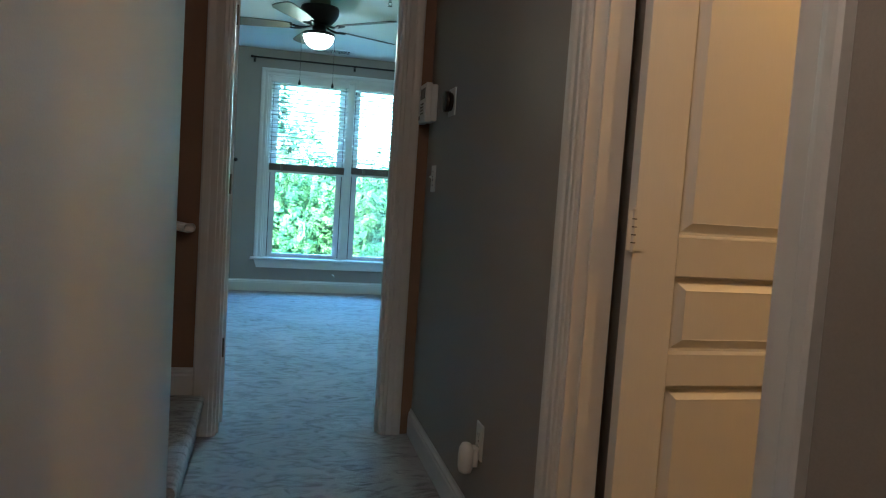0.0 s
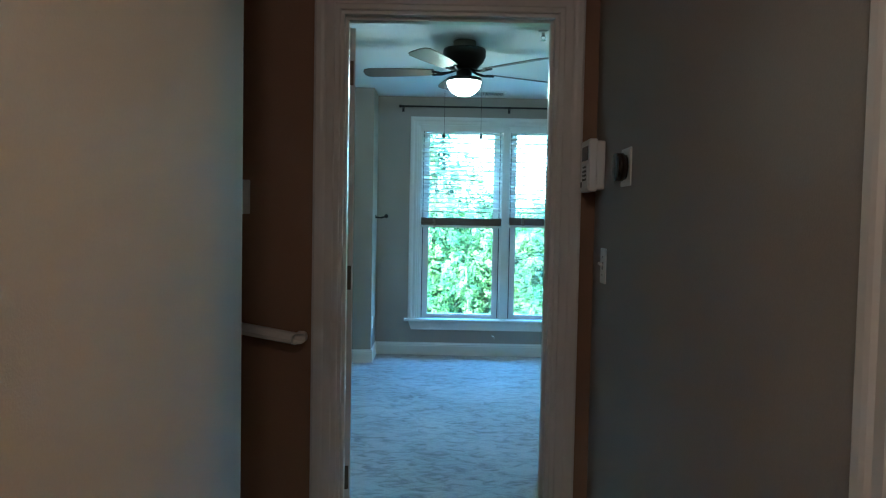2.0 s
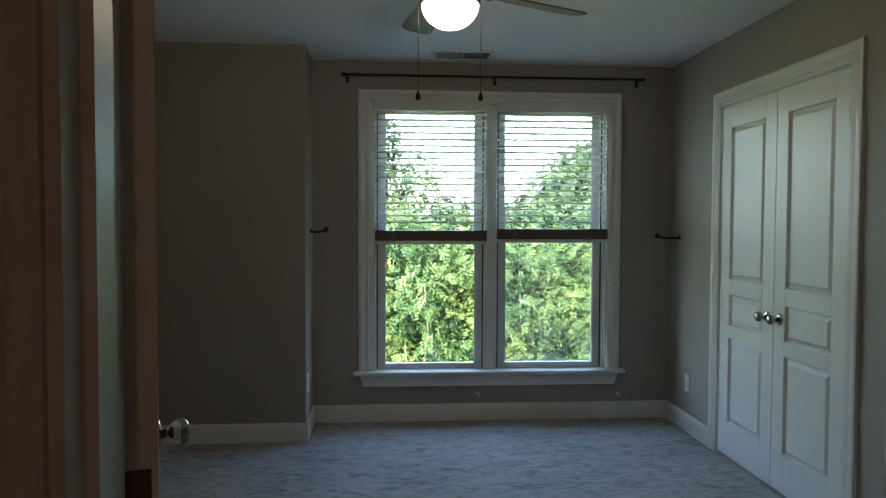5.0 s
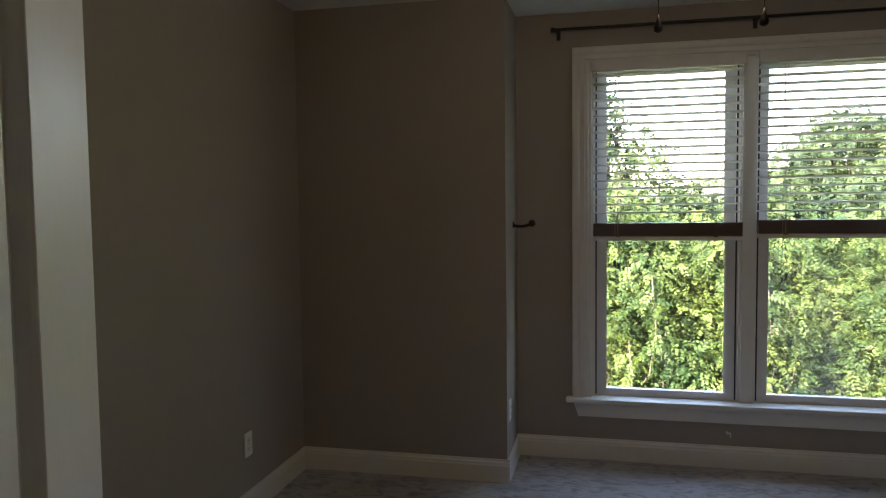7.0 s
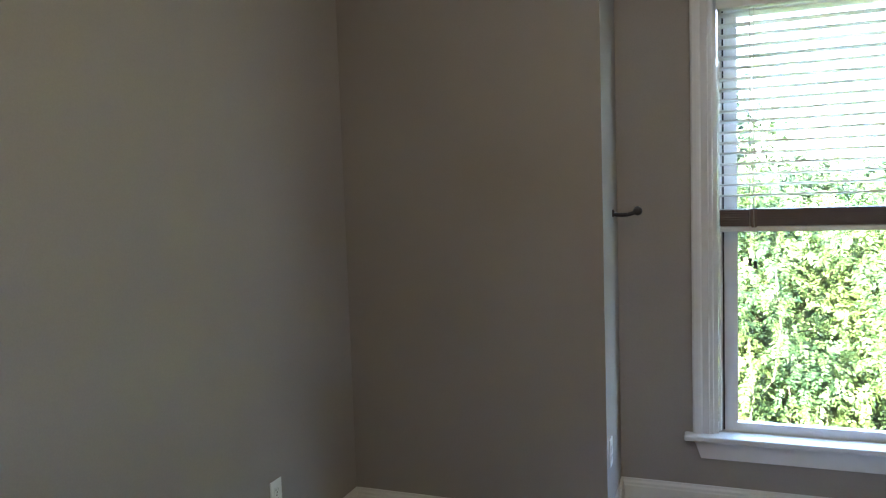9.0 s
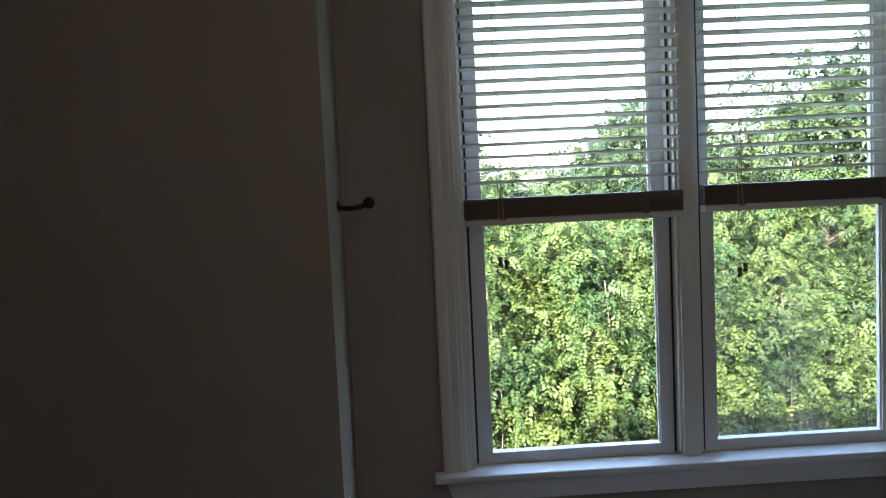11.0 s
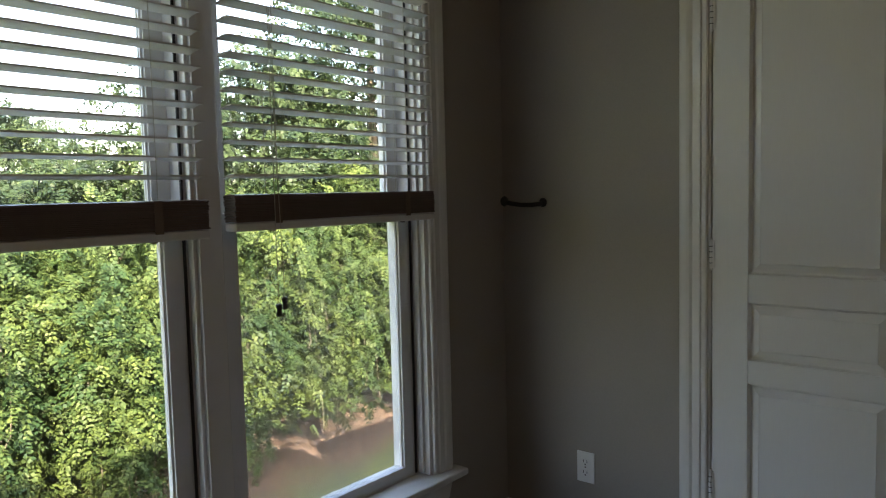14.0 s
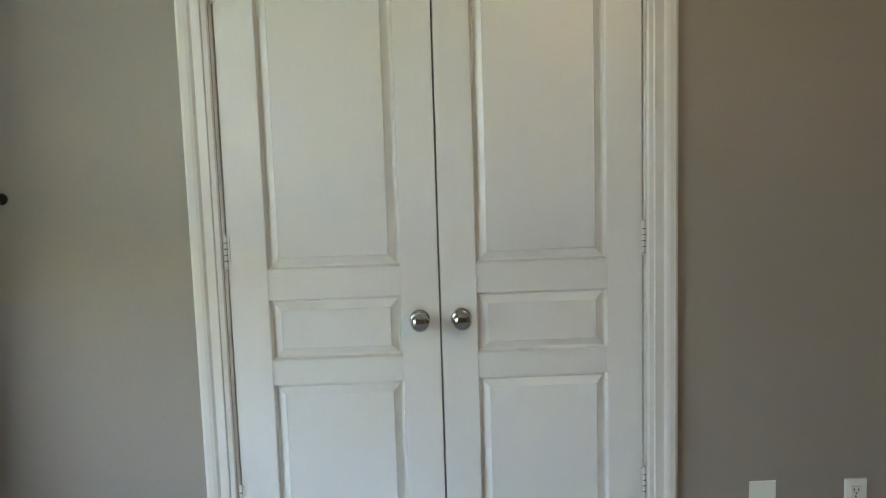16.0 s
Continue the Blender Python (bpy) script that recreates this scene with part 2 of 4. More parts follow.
LEAF_DARK = leaf_material("tree_leaves", (0.011, 0.026, 0.011), (0.040, 0.064, 0.022))
BARK = material("bark", (0.10, 0.08, 0.06), rough=0.95, grain=0.25, scale=14, bump=0.4, stretch=(3, 3, 0.6))
SIDING = material("house_siding", (0.45, 0.43, 0.40), rough=0.8)


# ---- building helpers ----
def part(name, bm, mat, parent=None, label="", smooth=False):
    """Links a bmesh as one mesh object, under a thing or a part."""
    me = bpy.data.meshes.new(name)
    bmesh.ops.recalc_face_normals(bm, faces=bm.faces[:])
    bm.to_mesh(me)
    bm.free()
    me.materials.append(mat)
    if smooth:
        me.polygons.foreach_set("use_smooth", [True] * len(me.polygons))
    ob = new(name, me)
    if parent:
        ob.parent = parent
    if label:
        ob["label"] = label
    return ob


def again(ob, m, parent):
    """A further alike piece on the same mesh."""
    c = ob.copy()
    scene.collection.objects.link(c)
    c.parent = parent
    c.matrix_local = m
    return c


def thing(name, label, category, group="", kind="", m=None):
    ob = new(name)
    ob.empty_display_size = 0.05
    if m is not None:
        ob.matrix_world = m
    return tagged(ob, label, category, group, kind)


def box(bm, x0, x1, y0, y1, z0, z1):
    made = bmesh.ops.create_cube(bm, size=1.0)["verts"]
    for v in made:
        v.co = Vector((x0 + (v.co.x + 0.5) * (x1 - x0), y0 + (v.co.y + 0.5) * (y1 - y0), z0 + (v.co.z + 0.5) * (z1 - z0)))
    return made


def soft_box(x0, x1, y0, y1, z0, z1, r=0.003, seg=2):
    bm = bmesh.new()
    box(bm, x0, x1, y0, y1, z0, z1)
    bmesh.ops.bevel(bm, geom=bm.edges[:], offset=r, segments=seg, affect="EDGES", profile=0.5)
    return bm


def boxes(*sizes):
    bm = bmesh.new()
    for s in sizes:
        box(bm, *s)
    return bm


def lathe(profile, steps=32, m=None, bm=None):
    """A turned shape from (radius, height) pairs, about z."""
    bm = bm or bmesh.new()
    rings = []
    for r, z in profile:
        rings.append([bm.verts.new((r * math.cos(2 * math.pi * k / steps), r * math.sin(2 * math.pi * k / steps), z)) for k in range(steps)])
    for a, b in zip(rings, rings[1:]):
        for k in range(steps):
            bm.faces.new((a[k], a[(k + 1) % steps], b[(k + 1) % steps], b[k]))
    bm.faces.new(rings[0][::-1])
    bm.faces.new(rings[-1])
    if m is not None:
        bmesh.ops.transform(bm, matrix=m, verts=[v for ring in rings for v in ring])
    return bm


def tube(points, radius, sides=8, bm=None, taper=None):
    """A round bar along points; taper gives a radius for each point."""
    bm = bm or bmesh.new()
    pts = [Vector(p) for p in points]
    rings = []
    for k, p in enumerate(pts):
        way = (pts[min(k + 1, len(pts) - 1)] - pts[max(k - 1, 0)]).normalized()
        side = way.cross(Vector((0, 0, 1)) if abs(way.z) < 0.9 else Vector((1, 0, 0))).normalized()
        up = side.cross(way)
        r = taper[k] if taper else radius
        rings.append([bm.verts.new(p + r * (math.cos(2 * math.pi * j / sides) * side + math.sin(2 * math.pi * j / sides) * up)) for j in range(sides)])
    for a, b in zip(rings, rings[1:]):
        for j in range(sides):
            bm.faces.new((a[j], a[(j + 1) % sides], b[(j + 1) % sides], b[j]))
    bm.faces.new(rings[0][::-1])
    bm.faces.new(rings[-1])
    return bm


CASING = ((0, 0), (0, 0.010), (0.005, 0.013), (0.018, 0.013), (0.022, 0.017), (0.048, 0.0145), (0.056, 0.019), (0.066, 0.021), (0.082, 0.021), (0.09, 0.017), (0.09, 0))
BASE = ((0, 0), (0, 0.015), (0.088, 0.015), (0.094, 0.012), (0.104, 0.012), (0.112, 0.006), (0.122, 0.004), (0.122, 0))


def strip(profile, start, along, across, out, length, m0=0.0, m1=0.0, bm=None):
    """A moulding: the profile (width, depth) drawn along a line, with mitred ends."""
    bm = bm or bmesh.new()
    start, along, across, out = Vector(start), Vector(along), Vector(across), Vector(out)
    a = [bm.verts.new(start + across * u + out * v - along * (m0 * u)) for u, v in profile]
    b = [bm.verts.new(start + across * u + out * v + along * (length + m1 * u)) for u, v in profile]
    for k in range(len(profile)):
        j = (k + 1) % len(profile)
        bm.faces.new((a[k], a[j], b[j], b[k]))
    bm.faces.new(a[::-1])
    bm.faces.new(b)
    return bm


def casing_set(name, label, corner, along, out, width, height):
    """Casing round a door opening: two sides and a head. corner: foot of the opening on the wall's face."""
    t = thing(name, label, "door casing", kind="structure")
    corner, along, up = Vector(corner), Vector(along), Vector((0, 0, 1))
    part("side_casing", strip(CASING, corner, up, -along, out, height, 0, 1), TRIM, t)
    part("side_casing", strip(CASING, corner + along * width, up, along, out, height, 0, 1), TRIM, t)
    part("head_casing", strip(CASING, corner + up * height, along, up, out, width, 1, 1), TRIM, t)
    return t


def hinge(parent, m, leaf=0.028, mat=None, back=0.0):
    """A butt hinge: knuckle, a leaf along the door and, with back, the leaf let into the door's edge."""
    bm = lathe([(0.0055, -0.045), (0.0055, 0.045)], 10)
    lathe([(0.004, 0.045), (0.0065, 0.048), (0.004, 0.053)], 10, None, bm)
    lathe([(0.004, -0.053), (0.0065, -0.048), (0.004, -0.045)], 10, None, bm)
    box(bm, 0.0, leaf, -0.0015, 0.0015, -0.045, 0.045)
    if back:
        box(bm, 0.0012, 0.0038, min(back, 0), max(back, 0), -0.045, 0.045)
        box(bm, -0.014, -0.004, -0.0015, 0.0015, -0.045, 0.045)
    h = part("hinge", bm, mat or NICKEL, parent, "paint-covered butt hinge" if mat else "worn metal butt hinge")
    h.matrix_local = m
    joint = None
    for z in (-0.0275, -0.0095, 0.0085, 0.0265):
        if joint is None:
            joint = part("joint", lathe([(0.0064, -0.0011), (0.0064, 0.0011)], 10), SLOT, h, "dark knuckle joint")
            joint.location = (0, 0, z)
        else:
            again(joint, pose(0, 0, z), h)
    return h


def knob(parent, m):
    """A round knob with its rose; it points along local z."""
    k = part("knob", lathe([(0.011, 0.006), (0.010, 0.022), (0.016, 0.028), (0.0255, 0.036), (0.0285, 0.046), (0.0265, 0.056), (0.018, 0.063), (0.004, 0.065)], 28), CHROME, parent, "shiny chrome door knob", smooth=True)
    k.matrix_local = m
    part("rose", lathe([(0.031, 0.0), (0.031, 0.003), (0.026, 0.008), (0.012, 0.010)], 28), CHROME, k, smooth=True)
    return k


def panel_mesh(w, h, depth):
    """A raised panel: a groove round it, then a slope up to the field, on both faces."""
    bm = bmesh.new()
    loops = []
    for s in (1, -1):
        row = []
        for inset, d in ((0, depth), (0.0015, depth - 0.004), (0.005, depth - 0.0166), (0.011, depth - 0.0166), (0.034, depth - 0.002), (0.0355, depth - 0.0032)):
            row.append([bm.verts.new((x, s * d, z)) for x, z in ((inset, inset), (w - inset, inset), (w - inset, h - inset), (inset, h - inset))])
        for a, b in zip(row, row[1:]):
            for k in range(4):
                bm.faces.new((a[k], a[(k + 1) % 4], b[(k + 1) % 4], b[k]))
        bm.faces.new(row[-1])
        loops.append(row[0])
    for k in range(4):
        bm.faces.new((loops[0][k], loops[0][(k + 1) % 4], loops[1][(k + 1) % 4], loops[1][k]))
    return bm


def door(name, label, width, height, m, hinge_side=1, hinges=(0.37, 1.13, 1.89), knob_at=None, knob_z=0.91, faces=(1, -1), stile=0.115, lift=0.0, leaf=0.028, hinge_mat=None, edge_leaf=False):
    """A three-panel door leaf; x runs along the leaf from its hinges, y through it."""
    d = thing(name, label, "door", kind="structure", m=m)
    t = 0.0175
    levels = (0.0, 0.215, 0.725 + lift, 0.80 + lift, 0.985 + lift, 1.075 + lift, height - 0.125, height)
    for x0, x1 in ((0, stile), (width - stile, width)):
        part("stile", soft_box(x0, x1, -t, t, 0.012, height, 0.0012, 1), DOOR, d)
    for k in (0, 2, 4, 6):
        part("rail", boxes((stile + 0.0004, width - stile - 0.0004, -t + 0.0003, t - 0.0003, max(levels[k], 0.012), levels[k + 1])), DOOR, d)
    for k in (1, 3, 5):
        p = part("panel", panel_mesh(width - 2 * stile - 0.001, levels[k + 1] - levels[k] - 0.001, t - 0.0006), DOOR, d)
        p.location = (stile + 0.0005, 0, levels[k] + 0.0005)
    if knob_at is None:
        knob_at = width - 0.06
    for f in faces:
        knob(d, pose(knob_at, f * t, knob_z, -90 * f, 0, 0))
    for z in hinges:
        hinge(d, pose(-0.003, hinge_side * (t + 0.003), z), leaf, hinge_mat, -0.031 * hinge_side if edge_leaf else 0.0)
    return d


def plate(name, label, category, m, slots, w=0.072, h=0.117):
    """A wall plate that faces local +y; slots: outlet, switch or blank."""
    p = thing(name, label, category, m=m)
    bm = soft_box(-w / 2, w / 2, 0, 0.006, -h / 2, h / 2, 0.003, 2)
    part("cover", bm, PLASTIC, p)
    if slots == "outlet":
        for z in (0.02, -0.02):
            face = part("receptacle", soft_box(-0.017, 0.017, 0.0055, 0.008, z - 0.0145, z + 0.0145, 0.0012, 1), PLASTIC, p)
            part("slot", boxes((-0.0085, -0.006, 0.0078, 0.0084, z - 0.002, z + 0.008), (0.006, 0.0085, 0.0078, 0.0084, z - 0.002, z + 0.008), (-0.0025, 0.0025, 0.0078, 0.0084, z - 0.011, z - 0.006)), SLOT, face)
        part("screw", lathe([(0.003, 0), (0.003, 0.0012)], 10, pose(0, 0.0058, 0, -90, 0, 0)), NICKEL, p)
    elif slots == "switch":
        part("toggle_slot", boxes((-0.005, 0.005, 0.0055, 0.0064, -0.012, 0.012)), SLOT, p)
        bm = boxes((-0.004, 0.004, 0, 0.018, -0.004, 0.004))
        tg = part("toggle", bm, PLASTIC, p)
        tg.matrix_local = pose(0, 0.004, 0.001, 28, 0, 0)
        for z in (-0.03, 0.03):
            part("screw", lathe([(0.003, 0), (0.003, 0.0012)], 10, pose(0, 0.0058, z, -90, 0, 0)), NICKEL, p)
    return p


# ---- large structure ----
W, E, N, S = -1.465, 2.237, 0.02, -4.44   # room faces of the walls
TOP = 2.527                               # ceiling
HW, HE, HS = -0.10, 0.865, -4.56         # hall: left face, right face, door wall
TH = 0.125


def wall(name, label, mat, *sizes):
    return tagged(part(name, boxes(*sizes), mat), label, "wall", kind="structure")


WX0, WX1, WZ0, WZ1 = 0.088, 1.782, 0.345, 2.252   # window opening
wall("wall_north", "taupe painted wall round a twin window", PAINT,
     (W - TH, WX0, N, N + 0.16, -0.3, TOP), (WX1, E + 0.9, N, N + 0.16, -0.3, TOP), (WX0, WX1, N, N + 0.16, -0.3, WZ0), (WX0, WX1, N, N + 0.16, WZ1, TOP))
CY0, CY1, CZ = -2.058, -0.782, 2.125              # closet opening
wall("wall_east", "taupe painted wall with a closet opening", PAINT,
     (E, E + TH, CY1, N, -0.3, TOP), (E, E + TH, S - TH, CY0, -0.3, TOP), (E, E + TH, CY0, CY1, CZ, TOP))
wall("wall_west", "taupe painted plain bedroom wall", PAINT, (W - TH, W, S - TH, N, -0.3, TOP))
BX, BY = -0.317, -0.428                           # boxed-out corner
wall("wall_chase", "taupe painted boxed-out chase in the corner", PAINT, (W, BX, BY, N, -0.3, TOP))
DX0, DX1, DZ = -0.045, 0.728, 2.085               # bedroom door opening
wall("wall_south", "taupe painted wall with the bedroom doorway", PAINT,
     (W, DX0, S - 0.06, S, -0.3, TOP), (DX1, E, S - 0.06, S, -0.3, TOP), (DX0, DX1, S - 0.06, S, DZ, TOP))
wall("wall_stair", "dark brown painted stairwell wall beside the doorway", BROWN,
     (-2.4, DX0, HS, S - 0.0601, -0.3, TOP), (DX1, HE, HS, S - 0.0601, -0.3, TOP), (DX0, DX1, HS, S - 0.0601, DZ, TOP))
SY0, SY1, SZ = -7.036, -6.32, 2.085               # side room opening
wall("wall_hall_east", "taupe painted hall wall with a side doorway", PAINT,
     (HE, HE + 0.095, SY1, HS, -0.3, TOP), (HE, HE + 0.095, -9.7, SY0, -0.3, TOP), (HE, HE + 0.095, SY0, SY1, SZ, TOP))
wall("wall_hall_west", "pale grey painted hall wall ending at the stairs", GREY, (HW - 0.115, HW, -9.7, -5.58, -0.3, TOP))
wall("wall_stair_near", "painted wall along the stairs", BROWN, (-2.4, HW - 0.116, -5.695, -5.58, -0.3, TOP))
wall("wall_stair_end", "painted wall closing the stairs", BROWN, (-2.5, -2.4, -5.695, S, -0.3, TOP))
wall("wall_hall_south", "painted wall closing the hall", PAINT, (HW - 0.115, HE + 0.095, -9.8, -9.7, -0.3, TOP))
wall("wall_side_room", "painted walls of the side room", PAINT,
     (HE + 0.095, 3.2, -6.22, -6.12, -0.3, TOP), (HE + 0.095, 3.2, -8.4, -8.3, -0.3, TOP), (3.2, 3.3, -8.4, -6.12, -0.3, TOP))
wall("wall_closet", "walls inside the closet", PAINT, (2.95, 3.05, S - TH, N, -0.3, TOP), (E + TH, 2.95, S - TH, S, -0.3, TOP))
tagged(part("ceiling", boxes((W - TH, 3.05, S - 0.06, N + 0.5, TOP, TOP + 0.25)), CEILING), "white painted bedroom ceiling", "ceiling", kind="structure")
tagged(part("ceiling_hall", boxes((-2.5, 3.3, -9.8, S - 0.0601, TOP, TOP + 0.25)), CEILING), "white painted hall ceiling", "ceiling", kind="structure")


def sheet(name, label, x0, x1, y0, y1, z, step, mat, amp=0.0):
    bm = bmesh.new()
    nx, ny = max(1, int((x1 - x0) / step)), max(1, int((y1 - y0) / step))
    rows = [[bm.verts.new((x0 + (x1 - x0) * i / nx, y0 + (y1 - y0) * j / ny, z)) for i in range(nx + 1)] for j in range(ny + 1)]
    for j in range(ny):
        for i in range(nx):
            bm.faces.new((rows[j][i], rows[j][i + 1], rows[j + 1][i + 1], rows[j + 1][i]))
    for v in bm.verts:
        v.co.z += amp * noise.noise(v.co * 3.1) + 0.5 * amp * noise.noise(v.co * 11)
    return tagged(part(name, bm, mat, smooth=True), label, "carpet", kind="structure")


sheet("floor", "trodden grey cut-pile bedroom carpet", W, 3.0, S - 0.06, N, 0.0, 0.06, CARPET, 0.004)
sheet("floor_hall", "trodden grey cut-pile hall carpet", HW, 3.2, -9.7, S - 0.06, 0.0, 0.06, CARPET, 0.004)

# Stair landing, one step up, with a rounded carpeted nosing.
bm = bmesh.new()
prof = [(HW - 0.004, -0.05), (HW - 0.004, 0.14)]
for k in range(7):
    a = -math.pi / 2 + math.pi * k / 6
    prof.append((HW + 0.004 + 0.022 * math.cos(a), 0.163 + 0.024 * math.sin(a)))
prof += [(-0.9, 0.187), (-0.9, 0.35), (-0.885, 0.36), (-0.9, 0.374), (-1.17, 0.374), (-1.17, 0.56), (-2.4, 0.56), (-2.4, -0.05)]
a = [bm.verts.new((x, -5.578, z)) for x, z in prof]
b = [bm.verts.new((x, HS - 0.002, z)) for x, z in prof]
for k in range(len(prof)):
    j = (k + 1) % len(prof)
    bm.faces.new((a[k], a[j], b[j], b[k]))
bm.faces.new(a[::-1])
bm.faces.new(b)
tagged(part("stairs", bm, CARPET, smooth=False), "grey carpeted stair step with rounded nosing", "stairs", kind="structure")

# Door linings and casings.
lin = thing("door_lining", "white painted lining of the bedroom doorway", "door frame", kind="structure")
part("jamb", boxes((DX0, DX0 + 0.018, HS - 0.001, S + 0.001, 0, DZ - 0.018)), TRIM, lin)
part("jamb", boxes((DX1 - 0.018, DX1, HS - 0.001, S + 0.001, 0, DZ - 0.018)), TRIM, lin)
part("head", boxes((DX0, DX1, HS - 0.001, S + 0.001, DZ - 0.018, DZ)), TRIM, lin)
part("door_stop", boxes((DX0 + 0.018, DX0 + 0.029, S - 0.085, S - 0.045, 0, DZ - 0.029), (DX1 - 0.029, DX1 - 0.018, S - 0.085, S - 0.045, 0, DZ - 0.029), (DX0 + 0.018, DX1 - 0.018, S - 0.085, S - 0.045, DZ - 0.029, DZ - 0.018)), TRIM, lin)
casing_set("trim_bedroom_door", "white moulded casing round the bedroom doorway", (DX0 + 0.006, HS, 0), (1, 0, 0), (0, -1, 0), DX1 - DX0 - 0.012, DZ - 0.006)
casing_set("trim_bedroom_door_inside", "white moulded casing inside the bedroom doorway", (DX0 + 0.006, S, 0), (1, 0, 0), (0, 1, 0), DX1 - DX0 - 0.012, DZ - 0.006)
lin = thing("door_lining_side", "cream painted lining of the side doorway", "door frame", kind="structure")
part("jamb", boxes((HE - 0.001, HE + 0.096, SY1 - 0.018, SY1, 0, SZ - 0.018)), TRIM, lin)
part("jamb", boxes((HE - 0.001, HE + 0.096, SY0, SY0 + 0.018, 0, SZ - 0.018)), TRIM, lin)
part("head", boxes((HE - 0.001, HE + 0.096, SY0, SY1, SZ - 0.018, SZ)), TRIM, lin)
part("door_stop", boxes((HE + 0.030, HE + 0.058, SY1 - 0.029, SY1 - 0.018, 0, SZ - 0.03), (HE + 0.030, HE + 0.058, SY0 + 0.018, SY0 + 0.029, 0, SZ - 0.03)), TRIM, lin)
casing_set("trim_side_door", "white moulded casing round the side doorway", (HE, SY0 + 0.006, 0), (0, 1, 0), (-1, 0, 0), SY1 - SY0 - 0.012, SZ - 0.006)
lin = thing("door_lining_closet", "white painted lining of the closet opening", "door frame", kind="structure")
part("jamb", boxes((E - 0.001, E + TH, CY1 - 0.016, CY1, 0, CZ - 0.016)), TRIM, lin)
part("jamb", boxes((E - 0.001, E + TH, CY0, CY0 + 0.016, 0, CZ - 0.016)), TRIM, lin)
part("head", boxes((E - 0.001, E + TH, CY0, CY1, CZ - 0.016, CZ)), TRIM, lin)
casing_set("trim_closet", "white moulded casing round the closet doors", (E, CY0 + 0.008, 0), (0, 1, 0), (-1, 0, 0), CY1 - CY0 - 0.016, CZ - 0.008)

# Baseboards, each a run along one wall.
RUNS = (
    ((BX, N, 0), (1, 0, 0), (0, -1, 0), E - BX, 0.0, 0.0),
    ((BX, BY, 0), (0, 1, 0), (1, 0, 0), N - BY, 0.0, 0.0),
    ((W, BY, 0), (1, 0, 0), (0, -1, 0), BX - W + 0.015, 0.0, 0.0),
    ((W, S, 0), (0, 1, 0), (1, 0, 0), BY - S, 0.0, 0.0),
    ((E, CY1 + 0.083, 0), (0, 1, 0), (-1, 0, 0), N - CY1 - 0.083, 0.0, 0.0),
    ((E, S, 0), (0, 1, 0), (-1, 0, 0), CY0 - 0.083 - S, 0.0, 0.0),
    ((W, S, 0), (1, 0, 0), (0, 1, 0), DX0 - 0.085 - W, 0.0, 0.0),
    ((DX1 + 0.085, S, 0), (1, 0, 0), (0, 1, 0), E - DX1 - 0.085, 0.0, 0.0),
    ((HE, SY1 + 0.085, 0), (0, 1, 0), (-1, 0, 0), HS - SY1 - 0.085, 0.0, 0.0),
    ((HE, -9.7, 0), (0, 1, 0), (-1, 0, 0), SY0 - 0.085 + 9.7, 0.0, 0.0),
    ((HW, -9.7, 0), (0, 1, 0), (1, 0, 0), 9.7 - 5.58, 0.0, 0.0),
    ((-0.9, HS, 0.189), (1, 0, 0), (0, -1, 0), 0.9 + DX0 - 0.086, 0.0, 0.0),
)
for start, along, out, length, m0, m1 in RUNS:
    tagged(part("baseboard", strip(BASE, start, along, (0, 0, 1), out, length, m0, m1), TRIM), "white painted moulded baseboard", "baseboard", kind="structure")

# ---- the twin window ----
win = thing("window_1", "white twin double-hung window with moulded casing", "window", kind="structure")
part("side_casing", strip(CASING, (0.09, N, 0.362), (0, 0, 1), (-1, 0, 0), (0, -1, 0), 2.242 - 0.362, 0, 1), TRIM, win)
part("side_casing", strip(CASING, (1.779, N, 0.362), (0, 0, 1), (1, 0, 0), (0, -1, 0), 2.242 - 0.362, 0, 1), TRIM, win)
part("head_casing", strip(CASING, (0.09, N, 2.242), (1, 0, 0), (0, 0, 1), (0, -1, 0), 1.689, 1, 1), TRIM, win)
part("window_sill", soft_box(-0.035, 1.905, N - 0.062, N + 0.055, 0.336, 0.361, 0.007, 3), TRIM, win)
bm = bmesh.new()
vs = [bm.verts.new((x, y, z)) for y in (N - 0.001, N - 0.022) for x, z in ((0.005, 0.335), (1.864, 0.335), (1.835, 0.252), (0.034, 0.252))]
for f in ((0, 1, 2, 3), (4, 5, 6, 7), (0, 1, 5, 4), (1, 2, 6, 5), (2, 3, 7, 6), (3, 0, 4, 7)):
    bm.faces.new([vs[k] for k in f])
part("apron", bm, TRIM, win)
part("mullion", boxes((0.905, 0.968, N + 0.012, N + 0.16, 0.361, 2.242)), TRIM, win)
part("window_frame", boxes((0.088, 0.108, N + 0.002, N + 0.16, 0.361, 2.251), (1.764, 1.781, N + 0.002, N + 0.16, 0.361, 2.251), (0.108, 0.905, N + 0.002, N + 0.16, 2.232, 2.251), (0.968, 1.764, N + 0.002, N + 0.16, 2.232, 2.251),
                         (0.108, 0.905, N + 0.0551, N + 0.16, 0.346, 0.368), (0.968, 1.764, N + 0.0551, N + 0.16, 0.346, 0.368)), TRIM, win)
